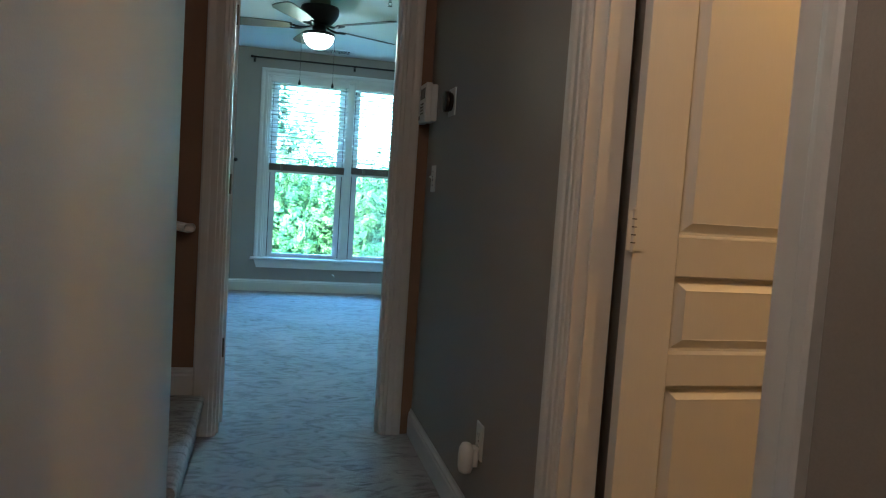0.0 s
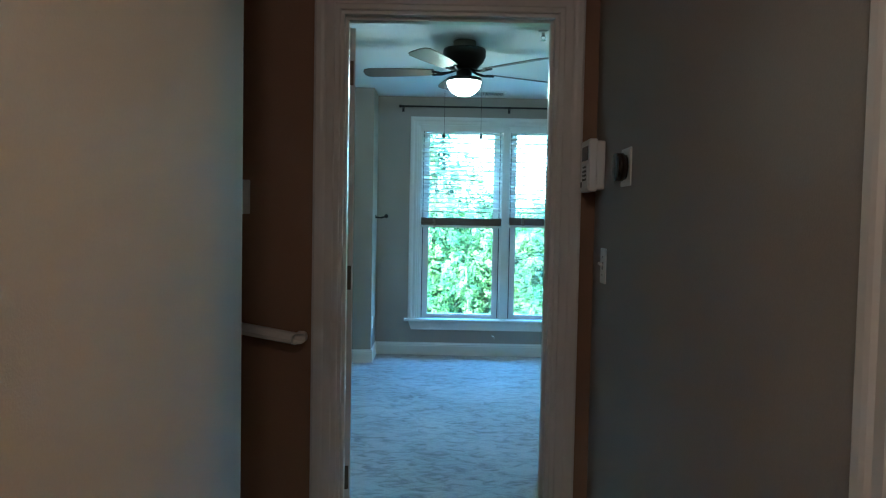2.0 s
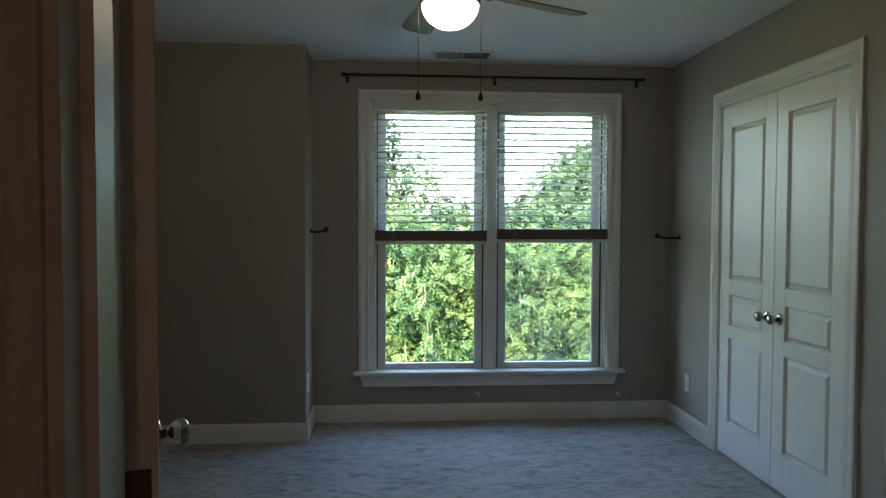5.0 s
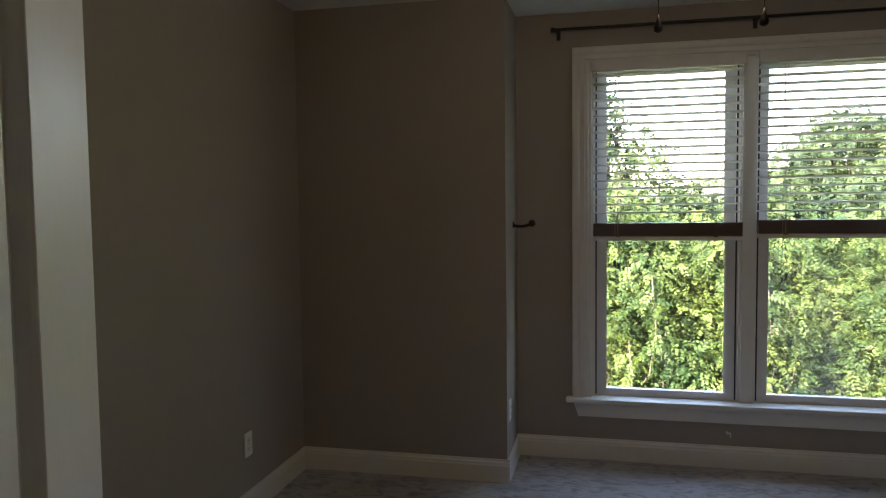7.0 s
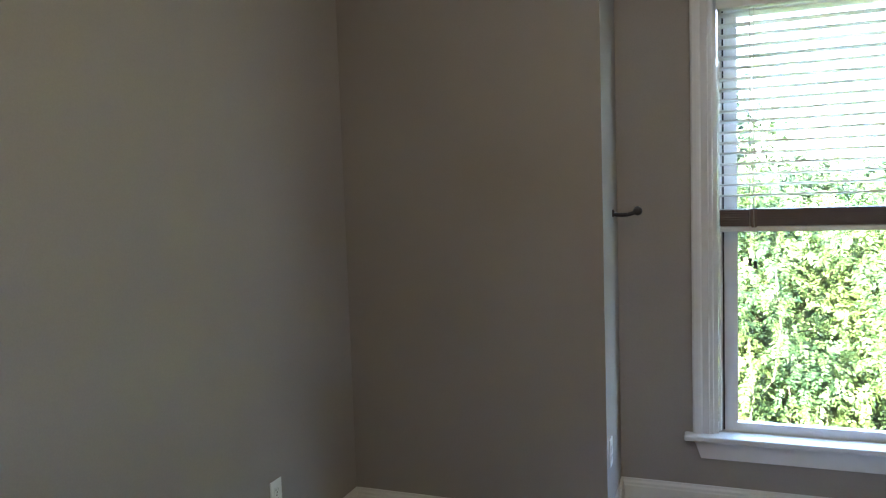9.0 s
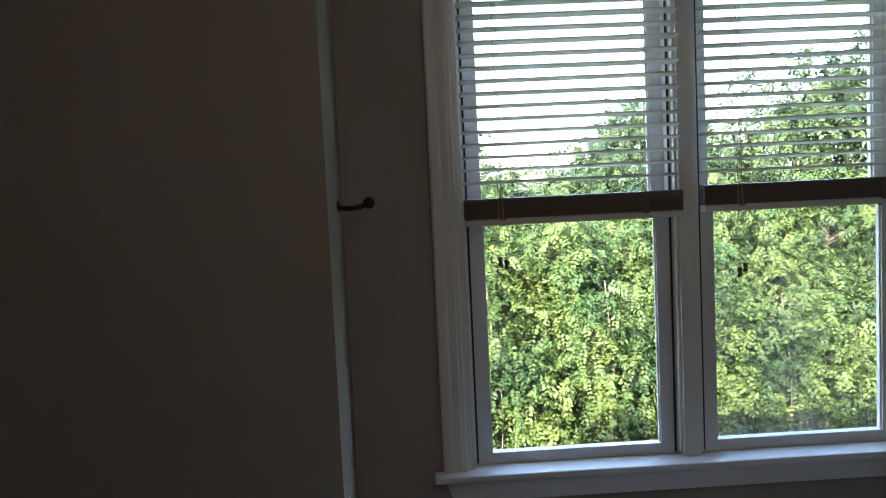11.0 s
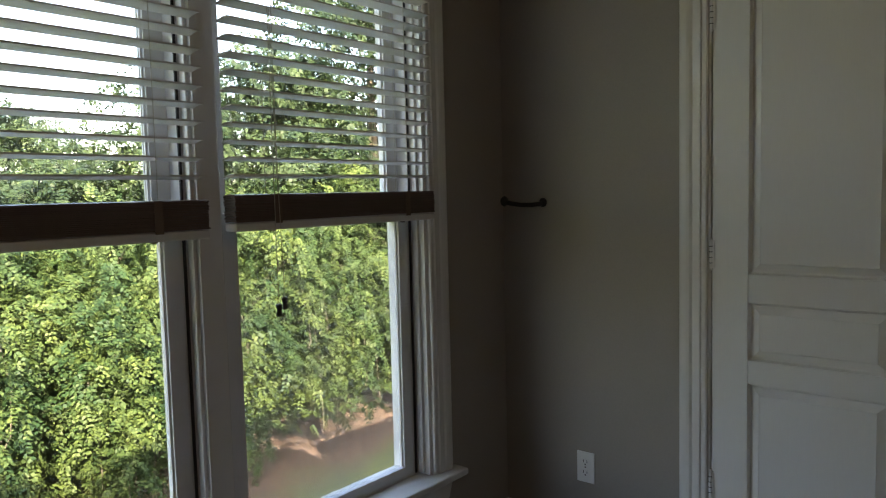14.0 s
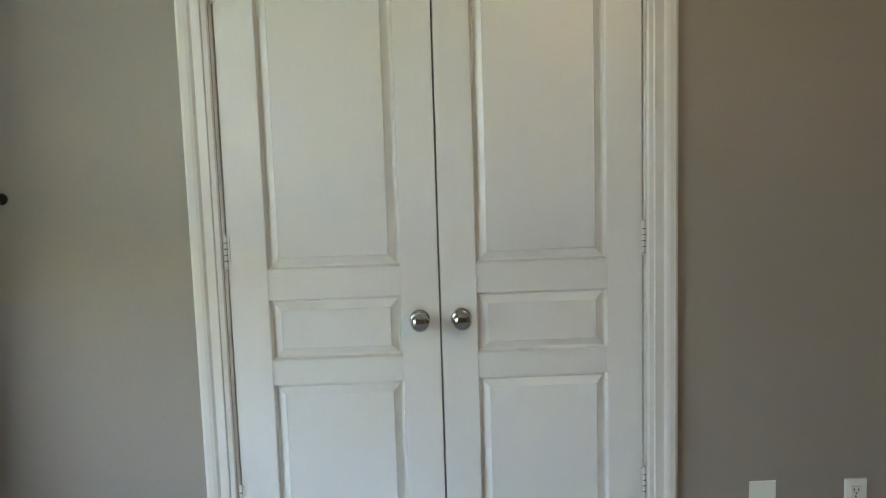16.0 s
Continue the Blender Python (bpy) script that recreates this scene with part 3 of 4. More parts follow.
for x0, x1, low_glass in ((0.109, 0.904, GLASS), (0.969, 1.763, GLASS_DUSTY)):
    # Side tracks in which the sashes run.
    for a, b in ((x0, x0 + 0.022), (x1 - 0.022, x1)):
        track = part("sash_track", boxes((a, b, N + 0.05, N + 0.155, 0.369, 2.231)), VINYL, win)
        edge = b if a == x0 else a
        # Dark strip standing for the shaded groove between track and sash.
        part("track_gap_strip", boxes((edge - 0.0035, edge + 0.0035, N + 0.0445, N + 0.0495, 0.369, 2.231)), SLOT, track, "dark strip for the shaded gap beside the sash")
        part("stop_bead", soft_box(*((a, a + 0.012) if a == x0 else (b - 0.012, b)), N + 0.022, N + 0.0495, 0.369, 2.231, 0.003, 2), TRIM, track)
    for which, z0, z1, y, stile, foot, head, g in (("lower_sash", 0.369, 1.315, N + 0.052, 0.052, 0.034, 0.036, low_glass), ("upper_sash", 1.275, 2.231, N + 0.098, 0.052, 0.036, 0.048, GLASS)):
        xa, xb = x0 + 0.023, x1 - 0.023
        s = part(which, boxes((xa, xa + stile, y, y + 0.036, z0, z1), (xb - stile, xb, y, y + 0.036, z0, z1), (xa + stile, xb - stile, y, y + 0.036, z0, z0 + foot), (xa + stile, xb - stile, y, y + 0.036, z1 - head, z1),
                              (xa + stile, xa + stile + 0.006, y + 0.008, y + 0.016, z0 + foot, z1 - head), (xb - stile - 0.006, xb - stile, y + 0.008, y + 0.016, z0 + foot, z1 - head)), VINYL, win)
        p = part("pane", boxes((xa + stile - 0.004, xb - stile + 0.004, y + 0.017, y + 0.021, z0 + foot - 0.004, z1 - head + 0.004)), g, s)
        p.visible_shadow = False
    part("sash_lock", soft_box((x0 + x1) / 2 - 0.03, (x0 + x1) / 2 + 0.03, N + 0.056, N + 0.08, 1.316, 1.33, 0.004, 2), VINYL, win)

# Blinds, drawn half up.
PITCH, N_SLAT = 0.0445, 18


def slat_mesh(w, d=0.05, t=0.0042):
    bm = bmesh.new()
    prof = []
    for k in range(5):
        u = -d / 2 + d * k / 4
        prof.append((u, 0.0025 * (1 - (2 * u / d) ** 2) + t / 2))
    prof += [(u, z - t) for u, z in prof[::-1]]
    a = [bm.verts.new((-w / 2, u, z)) for u, z in prof]
    b = [bm.verts.new((w / 2, u, z)) for u, z in prof]
    for k in range(len(prof)):
        j = (k + 1) % len(prof)
        bm.faces.new((a[k], a[j], b[j], b[k]))
    bm.faces.new(a[::-1])
    bm.faces.new(b)
    return bm


rnd = random.Random(4)
for cx, w, dz in ((0.508, 0.782, 0.0), (1.372, 0.790, 0.012)):
    bl = thing("venetian_blind", "white wooden slat blind drawn half up in the window", "blind", group="blinds in the twin window")
    yb = N - 0.022
    v = part("valance", soft_box(cx - w / 2 - 0.012, cx + w / 2 + 0.008, yb - 0.048, yb - 0.036, 2.186, 2.250, 0.004, 2), SLAT, bl)
    part("headrail", boxes((cx - w / 2, cx + w / 2, yb - 0.03, yb + 0.028, 2.192, 2.235)), SLAT, bl)
    first = None
    for k in range(N_SLAT):
        z = 2.168 - PITCH * k + dz * 0.3
        m = pose(cx + rnd.uniform(-0.001, 0.001), yb, z, -7 + rnd.uniform(-1.5, 1.5), rnd.uniform(-0.12, 0.12), 0)
        if first is None:
            first = part("slat", slat_mesh(w), SLAT, bl)
            first.matrix_local = m
        else:
            again(first, m, bl)
    z0 = 1.258 + dz
    # The gathered white slats, coloured brown for their backlit shade, and the bottom rail.
    gathered = None
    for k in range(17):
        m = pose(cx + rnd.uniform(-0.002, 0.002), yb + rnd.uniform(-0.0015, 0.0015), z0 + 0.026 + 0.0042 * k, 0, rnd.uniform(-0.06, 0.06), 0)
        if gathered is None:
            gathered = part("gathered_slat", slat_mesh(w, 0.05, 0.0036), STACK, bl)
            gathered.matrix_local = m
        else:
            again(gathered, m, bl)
    part("bottom_rail", soft_box(cx - w / 2, cx + w / 2, yb - 0.026, yb + 0.026, z0, z0 + 0.022, 0.004, 2), SLAT, bl)
    for x in (cx - w / 2 + 0.135, cx + w / 2 - 0.135):
        for y in (yb - 0.027, yb + 0.027):
            part("ladder_cord", tube([(x, y, z0 + 0.02), (x, y, 2.2)], 0.0011, 5), CORD, bl)
        part("cord_button", lathe([(0.009, 0), (0.009, 0.003), (0.005, 0.006)], 14, pose(x, yb, z0 + 0.001, 180, 0, 0)), STACK, bl)
        part("ladder_tape", boxes((x - 0.011, x + 0.011, yb - 0.0285, yb - 0.0273, z0 + 0.018, z0 + 0.097)), TAPE, bl)
    xt = cx - w / 2 + 0.118
    for dx, zt in ((0.0, 1.118 if cx < 1 else 1.038), (0.021, 1.107 if cx < 1 else 1.055)):
        part("pull_cord", tube([(xt + dx, yb - 0.033, zt + 0.028), (xt + dx * 0.5, yb - 0.033, 1.5), (xt, yb - 0.033, 2.19)], 0.0011, 5), CORD, bl)
        part("tassel", lathe([(0.008, -0.016), (0.0095, -0.014), (0.006, 0.0), (0.0095, 0.014), (0.006, 0.018)], 14, pose(xt + dx, yb - 0.033, zt + 0.012)), BLACK, bl, "small black cord tassel")

# ---- doors ----
door("door_1", "white three-panel bedroom door standing open", 0.875, 2.055, pose(-0.022, S + 0.026, 0.0, 0, 0, 107.6), hinge_side=1, knob_z=0.985, lift=0.075, edge_leaf=True)
door("door_2", "white three-panel closet door, shut", 0.6195, 2.103, pose(E + 0.0185, CY1 - 0.020, 0.004, 0, 0, -90), hinge_side=-1, faces=(-1,), hinges=(0.37, 1.135, 1.895), stile=0.113, leaf=0.011, hinge_mat=DOOR)
door("door_3", "white three-panel closet door, shut", 0.6115, 2.103, pose(E + 0.0185, CY0 + 0.020, 0.004, 0, 0, 90), hinge_side=1, faces=(1,), hinges=(0.37, 1.135, 1.895), stile=0.108, leaf=0.011, hinge_mat=DOOR)
door("door_4", "cream three-panel side room door standing open", 0.70, 2.055, pose(HE + 0.114, SY1 - 0.048, 0.010, 0, 0, 1), hinge_side=-1, hinges=(0.30, 1.085, 1.85), hinge_mat=DOOR, edge_leaf=True)


# ---- fixtures in the bedroom ----
def ceiling_fan(x, y):
    f = thing("ceiling_fan", "dark bronze ceiling fan with a lit frosted bowl", "ceiling fan", m=pose(x, y, TOP))
    part("canopy", lathe([(0.075, 0), (0.075, -0.045), (0.06, -0.052)], 32), NICKEL, f, "pale brass canopy", smooth=False)
    part("motor_housing", lathe([(0.11, -0.050), (0.138, -0.054), (0.143, -0.07), (0.140, -0.105), (0.122, -0.140), (0.098, -0.166), (0.086, -0.182), (0.05, -0.188)], 40), BRONZE, f, smooth=True)
    part("switch_housing", lathe([(0.045, -0.186), (0.052, -0.19), (0.052, -0.228), (0.07, -0.236), (0.112, -0.242), (0.119, -0.250), (0.119, -0.262), (0.113, -0.266)], 40), BRONZE, f, smooth=True)
    bowl = [(0.112, -0.264)] + [(0.112 * math.cos(a), -0.266 - 0.096 * math.sin(a)) for a in (0.15, 0.35, 0.55, 0.75, 0.95, 1.15, 1.35, 1.5)]
    g = part("globe", lathe(bowl, 40), GLOBE, f, "lit frosted glass bowl", smooth=True)
    g.visible_shadow = False
    bm = bmesh.new()
    outline = [(0.20, -0.045), (0.32, -0.060), (0.49, -0.069), (0.63, -0.071), (0.667, -0.057), (0.680, -0.026), (0.680, 0.026), (0.667, 0.057), (0.63, 0.071), (0.49, 0.069), (0.32, 0.060), (0.20, 0.045)]
    lo = [bm.verts.new((a, b, -0.003)) for a, b in outline]
    hi = [bm.verts.new((a, b, 0.003)) for a, b in outline]
    bm.faces.new(lo)
    bm.faces.new(hi)
    for k in range(len(outline)):
        j = (k + 1) % len(outline)
        bm.faces.new((lo[k], lo[j], hi[j], hi[k]))
    blade = part("blade", bm, BLADE, f, "dark wooden fan blade")
    arm_bm = tube([(0.055, 0.0, 0.012), (0.10, 0.0, -0.004), (0.15, 0.012, -0.012), (0.215, 0.03, -0.006)], 0.008, 8)
    tube([(0.10, 0.0, -0.004), (0.15, -0.012, -0.012), (0.215, -0.03, -0.006)], 0.008, 8, arm_bm)
    arm_made = part("blade_arm", arm_bm, BRONZE, f)
    for k in range(5):
        m = pose(0, 0, -0.20, 0, 0, 28 + 72 * k) @ pose(0, 0, 0, 11, 0, 0)
        if k == 0:
            blade.matrix_local = arm_made.matrix_local = m
        else:
            again(blade, m, f)
            again(arm_made, m, f)
    for dx, dy in ((-0.125, -0.03), (0.118, -0.03)):
        part("pull_chain", tube([(dx * 0.9, dy, -0.25), (dx, dy, -0.27), (dx, dy, -0.60)], 0.0012, 6), BRONZE, f)
        part("chain_fob", lathe([(0.002, 0.0), (0.0045, -0.012), (0.011, -0.03), (0.010, -0.04), (0.003, -0.044)], 14, pose(dx, dy, -0.598)), BRONZE, f, "dark drop-shaped chain fob", smooth=True)
    return f


ceiling_fan(0.452, -2.25)

vent = thing("ceiling_vent", "white ceiling air register with dark louvres", "air vent", m=pose(0.70, -0.235, TOP))
part("frame", boxes((-0.205, 0.205, -0.132, -0.105, -0.008, 0), (-0.205, 0.205, 0.105, 0.132, -0.008, 0), (-0.205, -0.178, -0.105, 0.105, -0.008, 0), (0.178, 0.205, -0.105, 0.105, -0.008, 0), (-0.008, 0.008, -0.105, 0.105, -0.007, 0)), PLASTIC, vent)
part("backing", boxes((-0.178, 0.178, -0.105, 0.105, -0.0025, -0.0005)), SLOT, vent)
louvre = None
for k in range(26):
    x = -0.171 + 0.0137 * k
    if abs(x) < 0.012:
        continue
    m = pose(x, 0, -0.0055, 0, 35 if x < 0 else -35, 0)
    if louvre is None:
        louvre = part("slat", boxes((-0.0045, 0.0045, -0.105, 0.105, -0.0005, 0.0005)), PLASTIC, vent)
        louvre.matrix_local = m
    else:
        again(louvre, m, vent)

spr = thing("fire_sprinkler", "small white ceiling fire sprinkler head", "sprinkler", m=pose(0.93, -2.56, TOP))
part("escutcheon", lathe([(0.032, 0), (0.030, -0.006), (0.014, -0.012)], 24), PLASTIC, spr, smooth=True)
part("body", lathe([(0.010, -0.011), (0.010, -0.03), (0.006, -0.034)], 16), CHROME, spr)
bm = tube([(0.008, 0, -0.028), (0.015, 0, -0.042), (0.004, 0, -0.056)], 0.0025, 6)
tube([(-0.008, 0, -0.028), (-0.015, 0, -0.042), (-0.004, 0, -0.056)], 0.0025, 6, bm)
part("yoke", bm, CHROME, spr)
part("deflector", lathe([(0.006, -0.054), (0.017, -0.057), (0.017, -0.059), (0.004, -0.060)], 18), CHROME, spr)

rod = thing("curtain_rod", "thin black curtain rod above the window", "curtain rod", m=pose(0, 0, 2.423))
part("bar", tube([(-0.10, N - 0.07, 0), (2.0, N - 0.07, 0)], 0.0085, 12), BLACK, rod)
for x in (-0.10, 2.0):
    part("end_cap", lathe([(0.009, -0.012), (0.013, -0.01), (0.013, 0.01), (0.008, 0.014)], 16, pose(x, N - 0.07, 0, 0, 90, 0)), BLACK, rod)
for x in (-0.075, 0.955, 1.975):
    br = part("bracket", boxes((x - 0.007, x + 0.007, N - 0.078, N - 0.004, -0.014, -0.009), (x - 0.007, x + 0.007, N - 0.082, N - 0.077, -0.014, 0.004)), BLACK, rod)
    part("wall_plate", soft_box(x - 0.011, x + 0.011, N - 0.004, N, -0.045, 0.012, 0.001, 1), BLACK, br)


def holdback(x_root, x_tip, y, z, y_root=None):
    """A hook on a side wall: a rose, a sagging arm along x and a round tip."""
    h = thing("curtain_holdback", "black metal curtain holdback hook on the side wall", "curtain holdback", group="holdbacks beside the window")
    d = x_tip - x_root
    yr = y if y_root is None else y_root
    ya = lambda k: yr + (y - yr) * k
    part("rose", lathe([(0.017, 0), (0.017, 0.004), (0.010, 0.008)], 20, pose(x_root, yr, z, 0, 90 if d > 0 else -90, 0)), BLACK, h, smooth=True)
    part("arm", tube([(x_root, yr, z - 0.004), (x_root + 0.3 * d, ya(0.3), z - 0.008), (x_root + 0.6 * d, ya(0.6), z - 0.007), (x_root + 0.85 * d, ya(0.85), z), (x_tip, y, z + 0.006)], 0.009, 10), BLACK, h, smooth=True)
    part("tip", lathe([(0.004, -0.011), (0.016, -0.008), (0.020, 0.0), (0.016, 0.008), (0.004, 0.011)], 20, pose(x_tip, y, z + 0.008, 90, 0, 0)), BLACK, h, smooth=True)
    return h


holdback(BX, -0.212, -0.14, 1.352)
holdback(E, 2.112, -0.075, 1.314, y_root=-0.165)

for x, z in ((0.845, 0.192), (1.865, 0.176)):
    c = thing("cord_cleat", "tiny clear plastic blind cord cleat below the window", "cord cleat", m=pose(x, N, z))
    part("base", soft_box(-0.012, 0.012, -0.005, 0, -0.005, 0.005, 0.001, 1), PLASTIC, c)
    part("prong", tube([(-0.008, -0.004, 0), (-0.010, -0.016, 0.004), (-0.010, -0.019, 0.018)], 0.0035, 8), PLASTIC, c)
    part("prong", tube([(0.008, -0.004, 0), (0.010, -0.016, -0.004), (0.010, -0.019, -0.018)], 0.0035, 8), PLASTIC, c)

OUT = "white duplex outlet on the bedroom wall"
plate("outlet", OUT, "outlet", pose(E, -0.337, 0.328, 0, 0, 90), "outlet")
plate("outlet", OUT, "outlet", pose(W, -1.075, 0.345, 0, 0, -90), "outlet")
plate("outlet", OUT, "outlet", pose(BX, -0.333, 0.362, 0, 0, -90), "outlet")
plate("outlet", OUT, "outlet", pose(E, -2.712, 0.298, 0, 0, 90), "outlet")
plate("blank_plate", "white blank wall plate beside an outlet", "wall plate", pose(E, -2.414, 0.302, 0, 0, 90), "blank", w=0.085, h=0.12)

# ---- fixtures in the hall ----
plate("light_switch", "white toggle light switch on the hall wall", "light switch", pose(HE, -4.735, 1.213, 0, 0, 90), "switch")
plate("light_switch", "white toggle light switch on the brown stair wall", "light switch", pose(-0.392, HS, 1.422, 0, 0, 180), "switch", w=0.08, h=0.12)
plate("outlet", "white duplex outlet low on the hall wall", "outlet", pose(HE, -5.70, 0.365, 0, 0, 90), "outlet")
pl = thing("plug_in_night_light", "white rounded plug-in air freshener in the outlet", "night light", m=pose(HE - 0.008, -5.695, 0.315, 0, 0, 90))
bm = lathe([(0.010, -0.055), (0.026, -0.050), (0.032, -0.035), (0.033, 0.0), (0.030, 0.025), (0.020, 0.040), (0.006, 0.044)], 24)
bmesh.ops.scale(bm, vec=(1.0, 0.75, 1.0), verts=bm.verts[:])
bmesh.ops.translate(bm, vec=(0, 0.036, 0), verts=bm.verts[:])
part("shell", bm, PLASTIC, pl, smooth=True)
part("back", soft_box(-0.022, 0.022, 0.0, 0.018, -0.032, 0.03, 0.004, 2), PLASTIC, pl)

al = thing("alarm_keypad", "beige alarm keypad on the hall wall", "alarm keypad", m=pose(HE, -4.643, 1.546, 0, 0, 90))
part("base", soft_box(-0.066, 0.060, 0.0, 0.030, -0.080, 0.082, 0.005, 2), PLASTIC, al)
case = part("case", soft_box(-0.075, 0.068, 0.028, 0.056, -0.088, 0.088, 0.006, 3), PLASTIC, al)
part("display", soft_box(-0.056, 0.044, 0.0555, 0.0575, 0.018, 0.066, 0.001, 1), SCREEN, case, "dark grey display")
part("door_flap", soft_box(-0.064, 0.058, 0.0555, 0.0585, -0.080, 0.008, 0.002, 1), PLASTIC, case)
for i in range(3):
    for j in range(4):
        part("key", soft_box(-0.040 + 0.022 * i, -0.027 + 0.022 * i, 0.0582, 0.0602, -0.050 + 0.014 * j, -0.043 + 0.014 * j, 0.0008, 1), SCREEN, case, "small grey key")
part("badge", lathe([(0.011, 0), (0.011, 0.0015), (0.009, 0.002)], 20, pose(0.040, 0.0582, -0.062, -90, 0, 0)), SCREEN, case, "round dark badge")

ts = thing("thermostat", "round black and steel thermostat on a white plate", "thermostat", m=pose(HE, -5.000, 1.520, 0, 0, 90))
part("trim_plate", soft_box(-0.055, 0.055, 0, 0.005, -0.0555, 0.0555, 0.002, 2), PLASTIC, ts)
part("body", lathe([(0.036, 0.004), (0.037, 0.012), (0.041, 0.014), (0.0415, 0.034)], 40, pose(0, 0, 0, -90, 0, 0)), GUNMETAL, ts, smooth=True)
part("glass_face", lathe([(0.0405, 0.034), (0.040, 0.037), (0.030, 0.039), (0.002, 0.0395)], 40, pose(0, 0, 0, -90, 0, 0)), SCREEN, ts, smooth=True)

hr = thing("handrail", "white painted wooden handrail on the brown stair wall", "handrail")
slope = 0.172
zr = lambda x: 0.931 - slope * (x + 0.16)
prof = [(-0.021, -0.013), (-0.024, 0.0), (-0.020, 0.012), (-0.010, 0.018), (0.010, 0.018), (0.020, 0.012), (0.024, 0.0), (0.021, -0.013), (0.012, -0.018), (-0.012, -0.018)]
bm = bmesh.new()
ra = [bm.verts.new((-1.6, HS - 0.068 + u, zr(-1.6) + v)) for u, v in prof]
rb = [bm.verts.new((-0.165 + u * 0.9, HS - 0.068 + u, zr(-0.165) + v)) for u, v in prof]
rc = [bm.verts.new((-0.165 + u * 0.9, HS - 0.001, zr(-0.165) + v)) for u, v in prof]
for p, q in ((ra, rb), (rb, rc)):
    for k in range(len(prof)):
        j = (k + 1) % len(prof)
        bm.faces.new((p[k], p[j], q[j], q[k]))
bm.faces.new(ra[::-1])
bm.faces.new(rc)
part("rail", bm, TRIM, hr, smooth=False)
for x in (-0.45, -1.35):
    b = part("bracket", tube([(x, HS - 0.002, zr(x) - 0.075), (x, HS - 0.035, zr(x) - 0.07), (x, HS - 0.062, zr(x) - 0.045), (x, HS - 0.066, zr(x) - 0.022)], 0.006, 8), NICKEL, hr, "metal rail bracket")
    part("rose", lathe([(0.018, 0), (0.018, 0.003), (0.008, 0.007)], 16, pose(x, HS, zr(x) - 0.075, 90, 0, 0)), NICKEL, b)

# ---- outdoors ----
GZ = -3.0
far = [-900, -300, -80, -30]
xs = far + [-14 + 1.0 * k for k in range(33)] + [26, 40, 100, 300, 900]
ys = far + [-12 + 1.0 * k for k in range(31)] + [26, 40, 100, 300, 900]
verts = [(x, y, GZ + (0.05 * noise.noise(Vector((x, y, 0)) * 0.4) if abs(x) < 30 and abs(y) < 30 else 0)) for y in ys for x in xs]
faces = [(j * len(xs) + i, j * len(xs) + i + 1, (j + 1) * len(xs) + i + 1, (j + 1) * len(xs) + i) for j in range(len(ys) - 1) for i in range(len(xs) - 1)]
me = bpy.data.meshes.new("ground")
me.from_pydata(verts, [], faces)
me.polygons.foreach_set("use_smooth", [True] * len(me.polygons))
me.materials.append(GROUND)
tagged(new("ground", me), "mown lawn with a bark mulch bed", "ground", kind="structure")
tagged(part("house_base", boxes((-3.0, 3.4, -10.0, N + 0.155, GZ - 0.3, -0.31)), SIDING), "pale lower storey of the house", "house wall", kind="structure")
# Unseen block beside the bedroom, added to throw its shadow over the lawn.
tagged(part("unseen_shade_wing", boxes((3.42, 10.5, -10.0, N + 0.155, GZ - 0.3, TOP + 0.25)), SIDING), "unseen pale block added to shade the lawn", "house wall", kind="structure")

RNG = np.random.default_rng(7)


def unit(v):
    return v / np.linalg.norm(v, axis=-1, keepdims=True)


def leaf_cloud(name, clumps, per, size, mat, parent, pairs=5, droop=0.55):
    """A crown: drooping sprays of paired leaflets over clumps given as (x, y, z, radius)."""
    verts = []
    up = np.array((0.0, 0.0, 1.0))
    for cx, cy, cz, r in clumps:
        n = max(3, int(per * r * r))
        d = unit(RNG.normal(size=(n, 3)) + np.array((0, -0.35, 0.25)))
        root = np.array((cx, cy, cz)) + d * (r * (0.55 + 0.42 * RNG.random(n)))[:, None] * np.array((1, 1, 0.8))
        way = unit(d * 0.7 + RNG.normal(size=(n, 3)) * 0.38 - up * droop)
        face = unit(d * 0.75 + up * 0.85 + RNG.normal(size=(n, 3)) * 0.22)
        side = unit(np.cross(way, face))
        face = np.cross(side, way)
        long = size * (0.75 + 0.5 * RNG.random(n))[:, None]
        for j in range(pairs):
            s = (j + 0.6) * 0.62
            at_stem = root + way * long * s - up * (0.035 * s * s * long)
            for hand in (1.0, -1.0):
                axis = unit(side * hand + way * 0.55 + RNG.normal(size=(n, 3)) * 0.22)
                nrm = unit(face + RNG.normal(size=(n, 3)) * 0.20)
                cross = unit(np.cross(nrm, axis))
                ln = long * (1.0 - 0.07 * j) * (0.8 + 0.4 * RNG.random(n))[:, None]
                w = ln * 0.30
                tip = at_stem + axis * ln - up * ln * 0.16
                mid = at_stem + axis * ln * 0.45
                verts.append(np.stack((at_stem, mid + cross * w - nrm * w * 0.2, tip, mid - cross * w - nrm * w * 0.2), 1).reshape(-1, 3))
    v = np.concatenate(verts)
    count = len(v) // 4
    me = bpy.data.meshes.new(name)
    me.vertices.add(len(v))
    me.vertices.foreach_set("co", v.ravel())
    me.loops.add(4 * count)
    me.loops.foreach_set("vertex_index", np.arange(4 * count))
    me.polygons.add(count)
    me.polygons.foreach_set("loop_start", np.arange(0, 4 * count, 4))
    me.update(calc_edges=True)
    me.materials.append(mat)
    ob = new(name, me)
    ob.parent = parent
    return ob


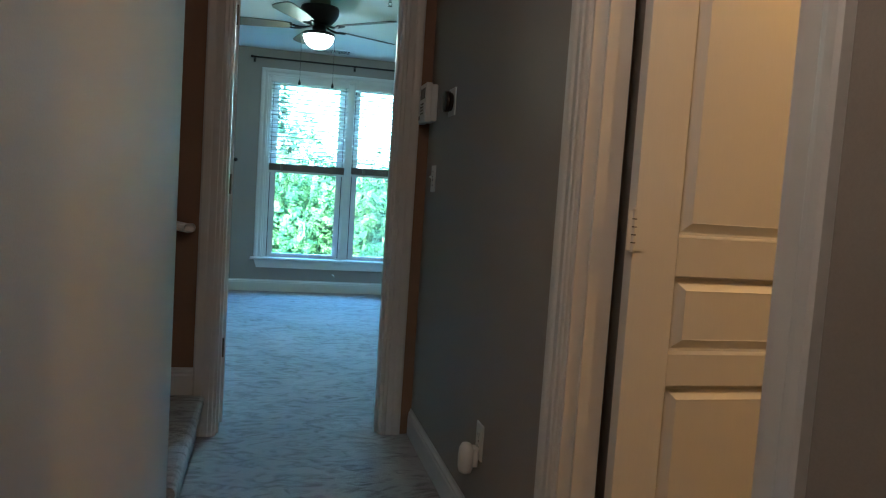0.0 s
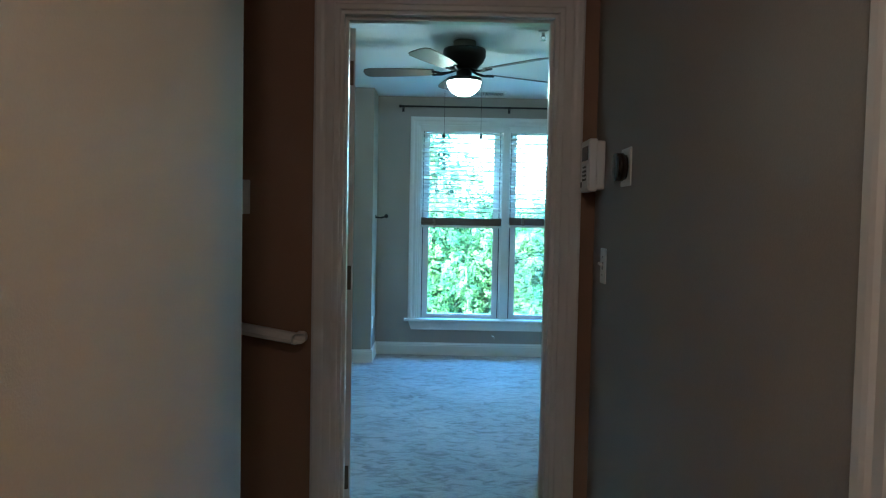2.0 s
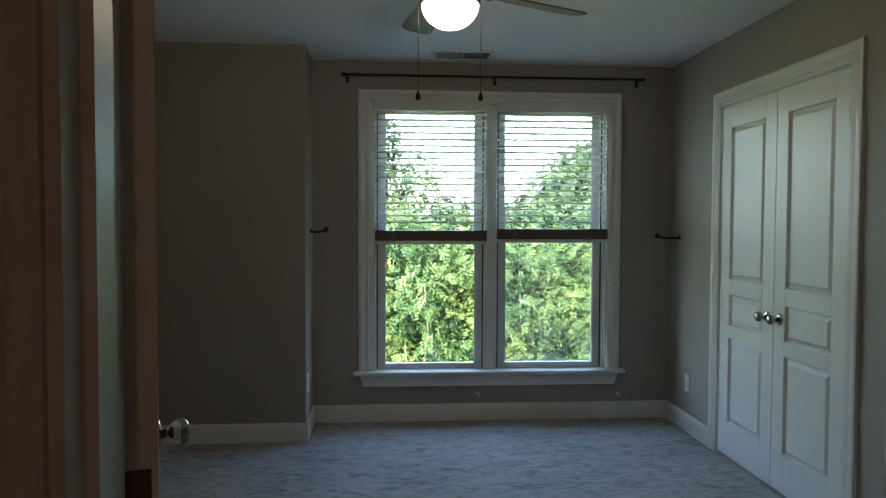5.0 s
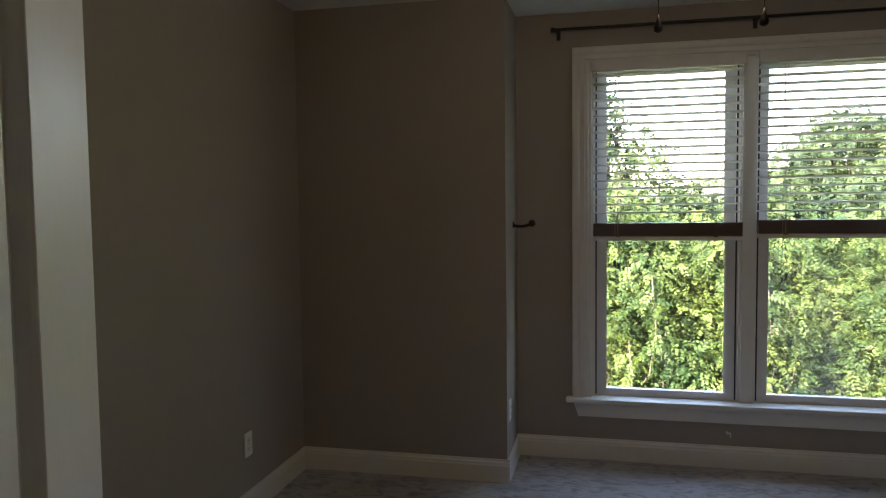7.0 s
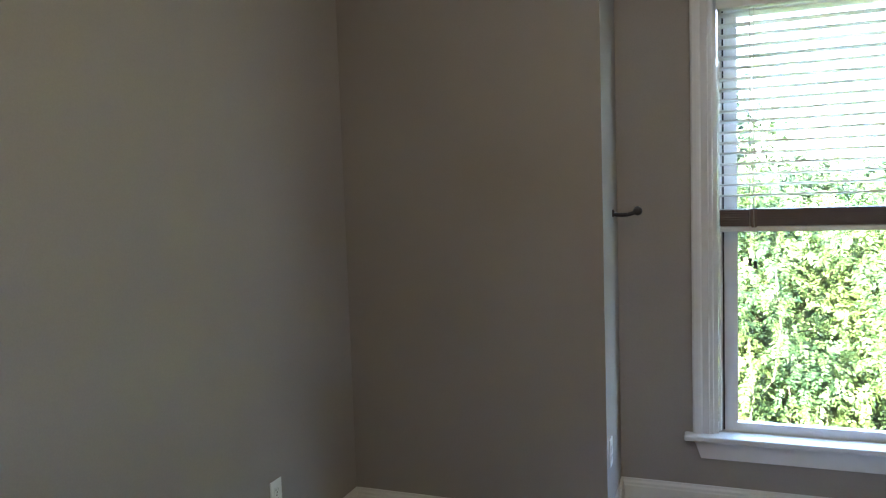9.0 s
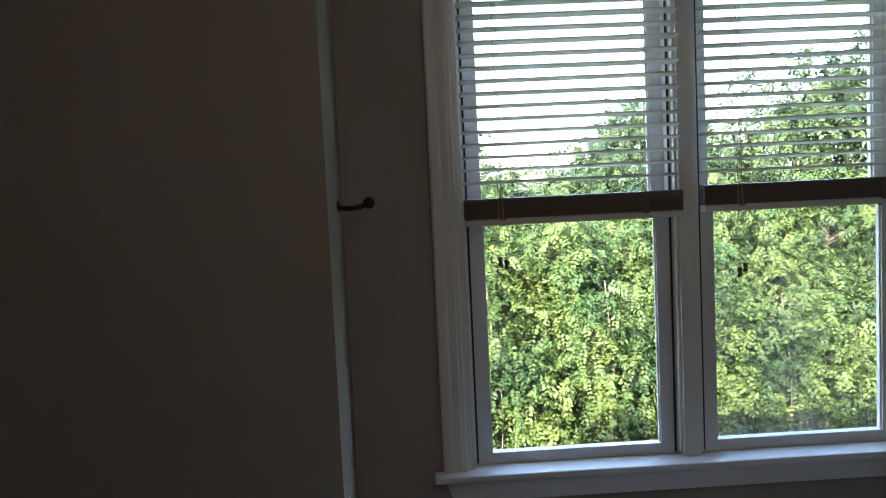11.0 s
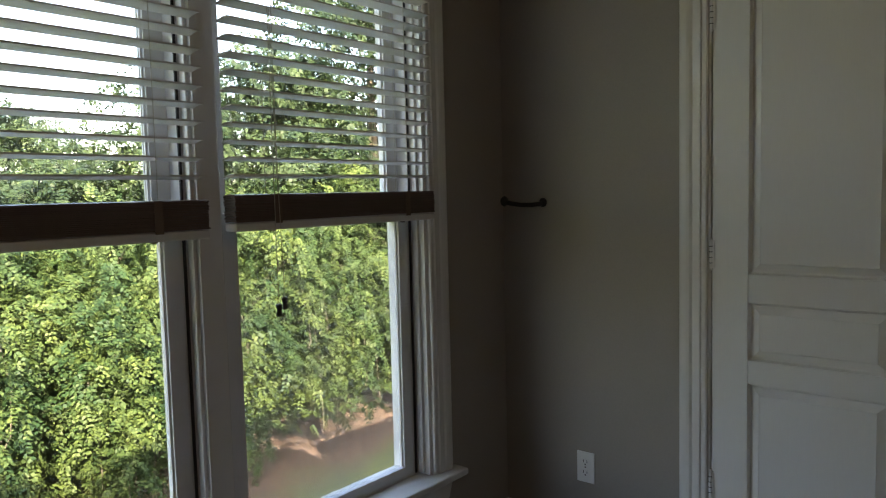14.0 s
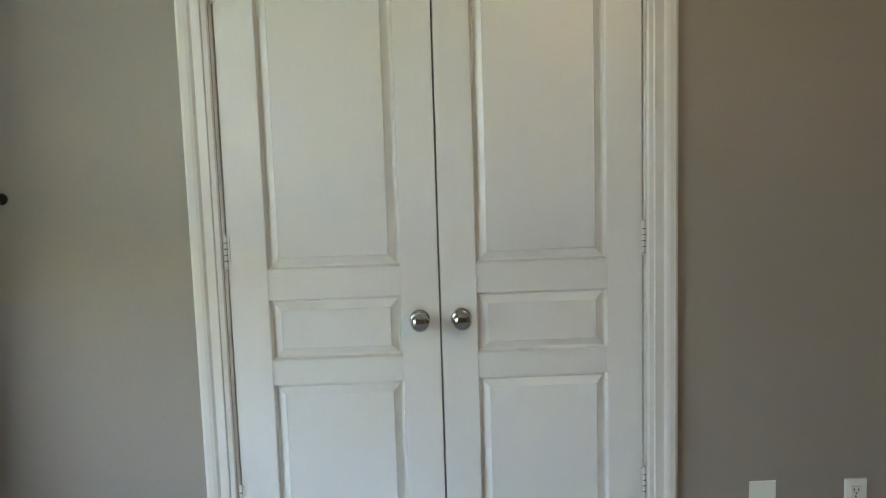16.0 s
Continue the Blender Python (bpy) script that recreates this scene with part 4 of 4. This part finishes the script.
def crown_clumps(r, height, spread, low, clump, count, full):
    """Places and radii of the leaf masses of one plant."""
    out = []
    for k in range(count):
        u = (k + 0.5) / count
        z = height * (low + (1 - low) * u)
        # A tree is widest a third of the way up and closes to the top; a shrub stays broad.
        wide = spread * (0.55 + 0.9 * u if u < 0.35 else max(0.12, 1.0 - ((u - 0.3) / 0.75) ** 2.6))
        if full:
            wide = spread * (0.82 + 0.5 * u if u < 0.4 else 1.02 - 0.75 * max(0.0, u - 0.65))
        a = k * 2.4 + r.uniform(-0.5, 0.5)
        d = wide * (0.30 + 0.85 * r.random())
        out.append((math.cos(a) * d, math.sin(a) * d, z + r.uniform(-0.25, 0.25), clump * r.uniform(0.45, 1.3)))
    return out


def tree(name, label, category, x, y, height, spread, mat, crown_from, clump=0.7, count=26, per=260, size=0.13, group="", full=False, skirt=0.45):
    t = thing(name, label, category, group=group, m=pose(x, y, GZ - 0.1))
    r = random.Random(int(x * 31 + y * 17))
    bm = tube([(0, 0, 0), (0.05, 0.03, height * 0.3), (-0.04, 0.05, height * 0.6), (0.02, 0, height * 0.9)], 0.1, 8, None, [0.05 + height * 0.018, 0.04 + height * 0.013, 0.03 + height * 0.008, 0.015])
    clumps = crown_clumps(r, height, spread, crown_from, clump, count, full)
    for px, py, pz, pr in clumps[::2]:
        z0 = max(0.2, pz - 0.5 * math.hypot(px, py) - 0.3)
        tube([(0, 0, z0), (px * 0.5, py * 0.5, z0 + 0.4 * (pz - z0)), (px, py, pz)], 0.03, 5, bm, [0.035, 0.022, 0.008])
    small = []
    for px, py, pz, pr in clumps:
        # Trailing shoots that arch out of the mass.
        for _ in range(3 if full else 2):
            b, rise = r.uniform(0, 6.28), r.uniform(0.1, 0.5)
            for j in range(1, 6):
                out = pr * (0.75 + 0.17 * j)
                small.append((px + math.cos(b) * out, py + math.sin(b) * out, pz + pr * rise + 0.10 - 0.030 * j * j, 0.17 - 0.02 * j))
    if full:
        # Vines that hang down the side towards the lawn, over bare dangling stems.
        for k in range(20):
            vx, top = r.uniform(-spread, spread), height * r.uniform(0.45, 0.8)
            vy = -spread * r.uniform(0.95, 1.15) - 0.3
            length = r.randint(5, 11)
            for j in range(length):
                if top - 0.17 * j > skirt:
                    small.append((vx + 0.06 * math.sin(1.3 * j + k), vy - 0.02 * j, top - 0.17 * j, 0.16 - 0.007 * j))
            if k % 3 == 0:
                foot = max(skirt * 0.7, top - 0.17 * length - 0.25)
                tube([(vx, vy + 0.2, top), (vx + 0.05, vy + 0.05, 0.5 * (top + foot)), (vx - 0.04, vy - 0.1, foot + 0.1), (vx - 0.12, vy - 0.14, foot)], 0.008, 5, bm)
    part("trunk", bm, BARK, t)
    leaf_cloud("crown", [c for c in clumps + small if c[2] - 0.5 * c[3] > skirt or not full], per, size, mat, t)
    return t


# The hedge of vine-covered shrubs that closes the lawn.
for x, y, h, s, k in ((-5.0, 8.4, 3.4, 1.6, 0.5), (-2.6, 8.5, 3.8, 1.5, 0.3), (-0.6, 8.2, 4.7, 1.45, 0.2), (1.3, 8.4, 4.2, 1.4, 0.2), (3.1, 8.7, 3.9, 1.4, 0.3), (4.9, 8.9, 4.0, 1.5, 0.7), (6.8, 9.3, 4.3, 1.6, 0.8), (8.9, 9.5, 4.6, 1.7, 0.8), (11.2, 9.2, 5.0, 1.8, 0.8), (13.6, 8.9, 5.4, 1.9, 0.7)):
    tree("shrub", "tall vine-covered green shrub at the back of the lawn", "shrub", x, y, h, s, LEAF, 0.14, clump=0.54, count=56, per=240, size=0.074, group="shrubs along the lawn", full=True, skirt=k)
# Trees behind it.
for x, y, h, s, c, k in ((0.15, 12.8, 6.8, 1.1, 24, 0.5), (1.5, 12.8, 4.7, 1.6, 36, 0.8), (3.2, 13.0, 4.6, 1.7, 36, 0.8), (7.6, 21.5, 6.9, 3.2, 80, 0.9), (5.6, 12.8, 4.7, 1.8, 44, 0.8), (8.4, 12.4, 6.6, 2.2, 50, 0.85), (10.6, 12.0, 7.4, 2.2, 56, 0.85), (12.9, 11.4, 11.0, 2.8, 70, 0.85), (16.5, 10.5, 11.0, 3.0, 60, 0.85)):
    tree("tree", "leafy deciduous tree behind the hedge", "tree", x, y, h, s, LEAF_DARK, 0.2, clump=k, count=c, per=95, size=0.125, group="trees behind the hedge")

gb = tagged(part("garden_board", soft_box(3.6, 4.25, 7.72, 7.86, GZ - 0.02, GZ + 0.1, 0.01, 2), VINYL), "pale board lying on the mulch by the lawn", "board")
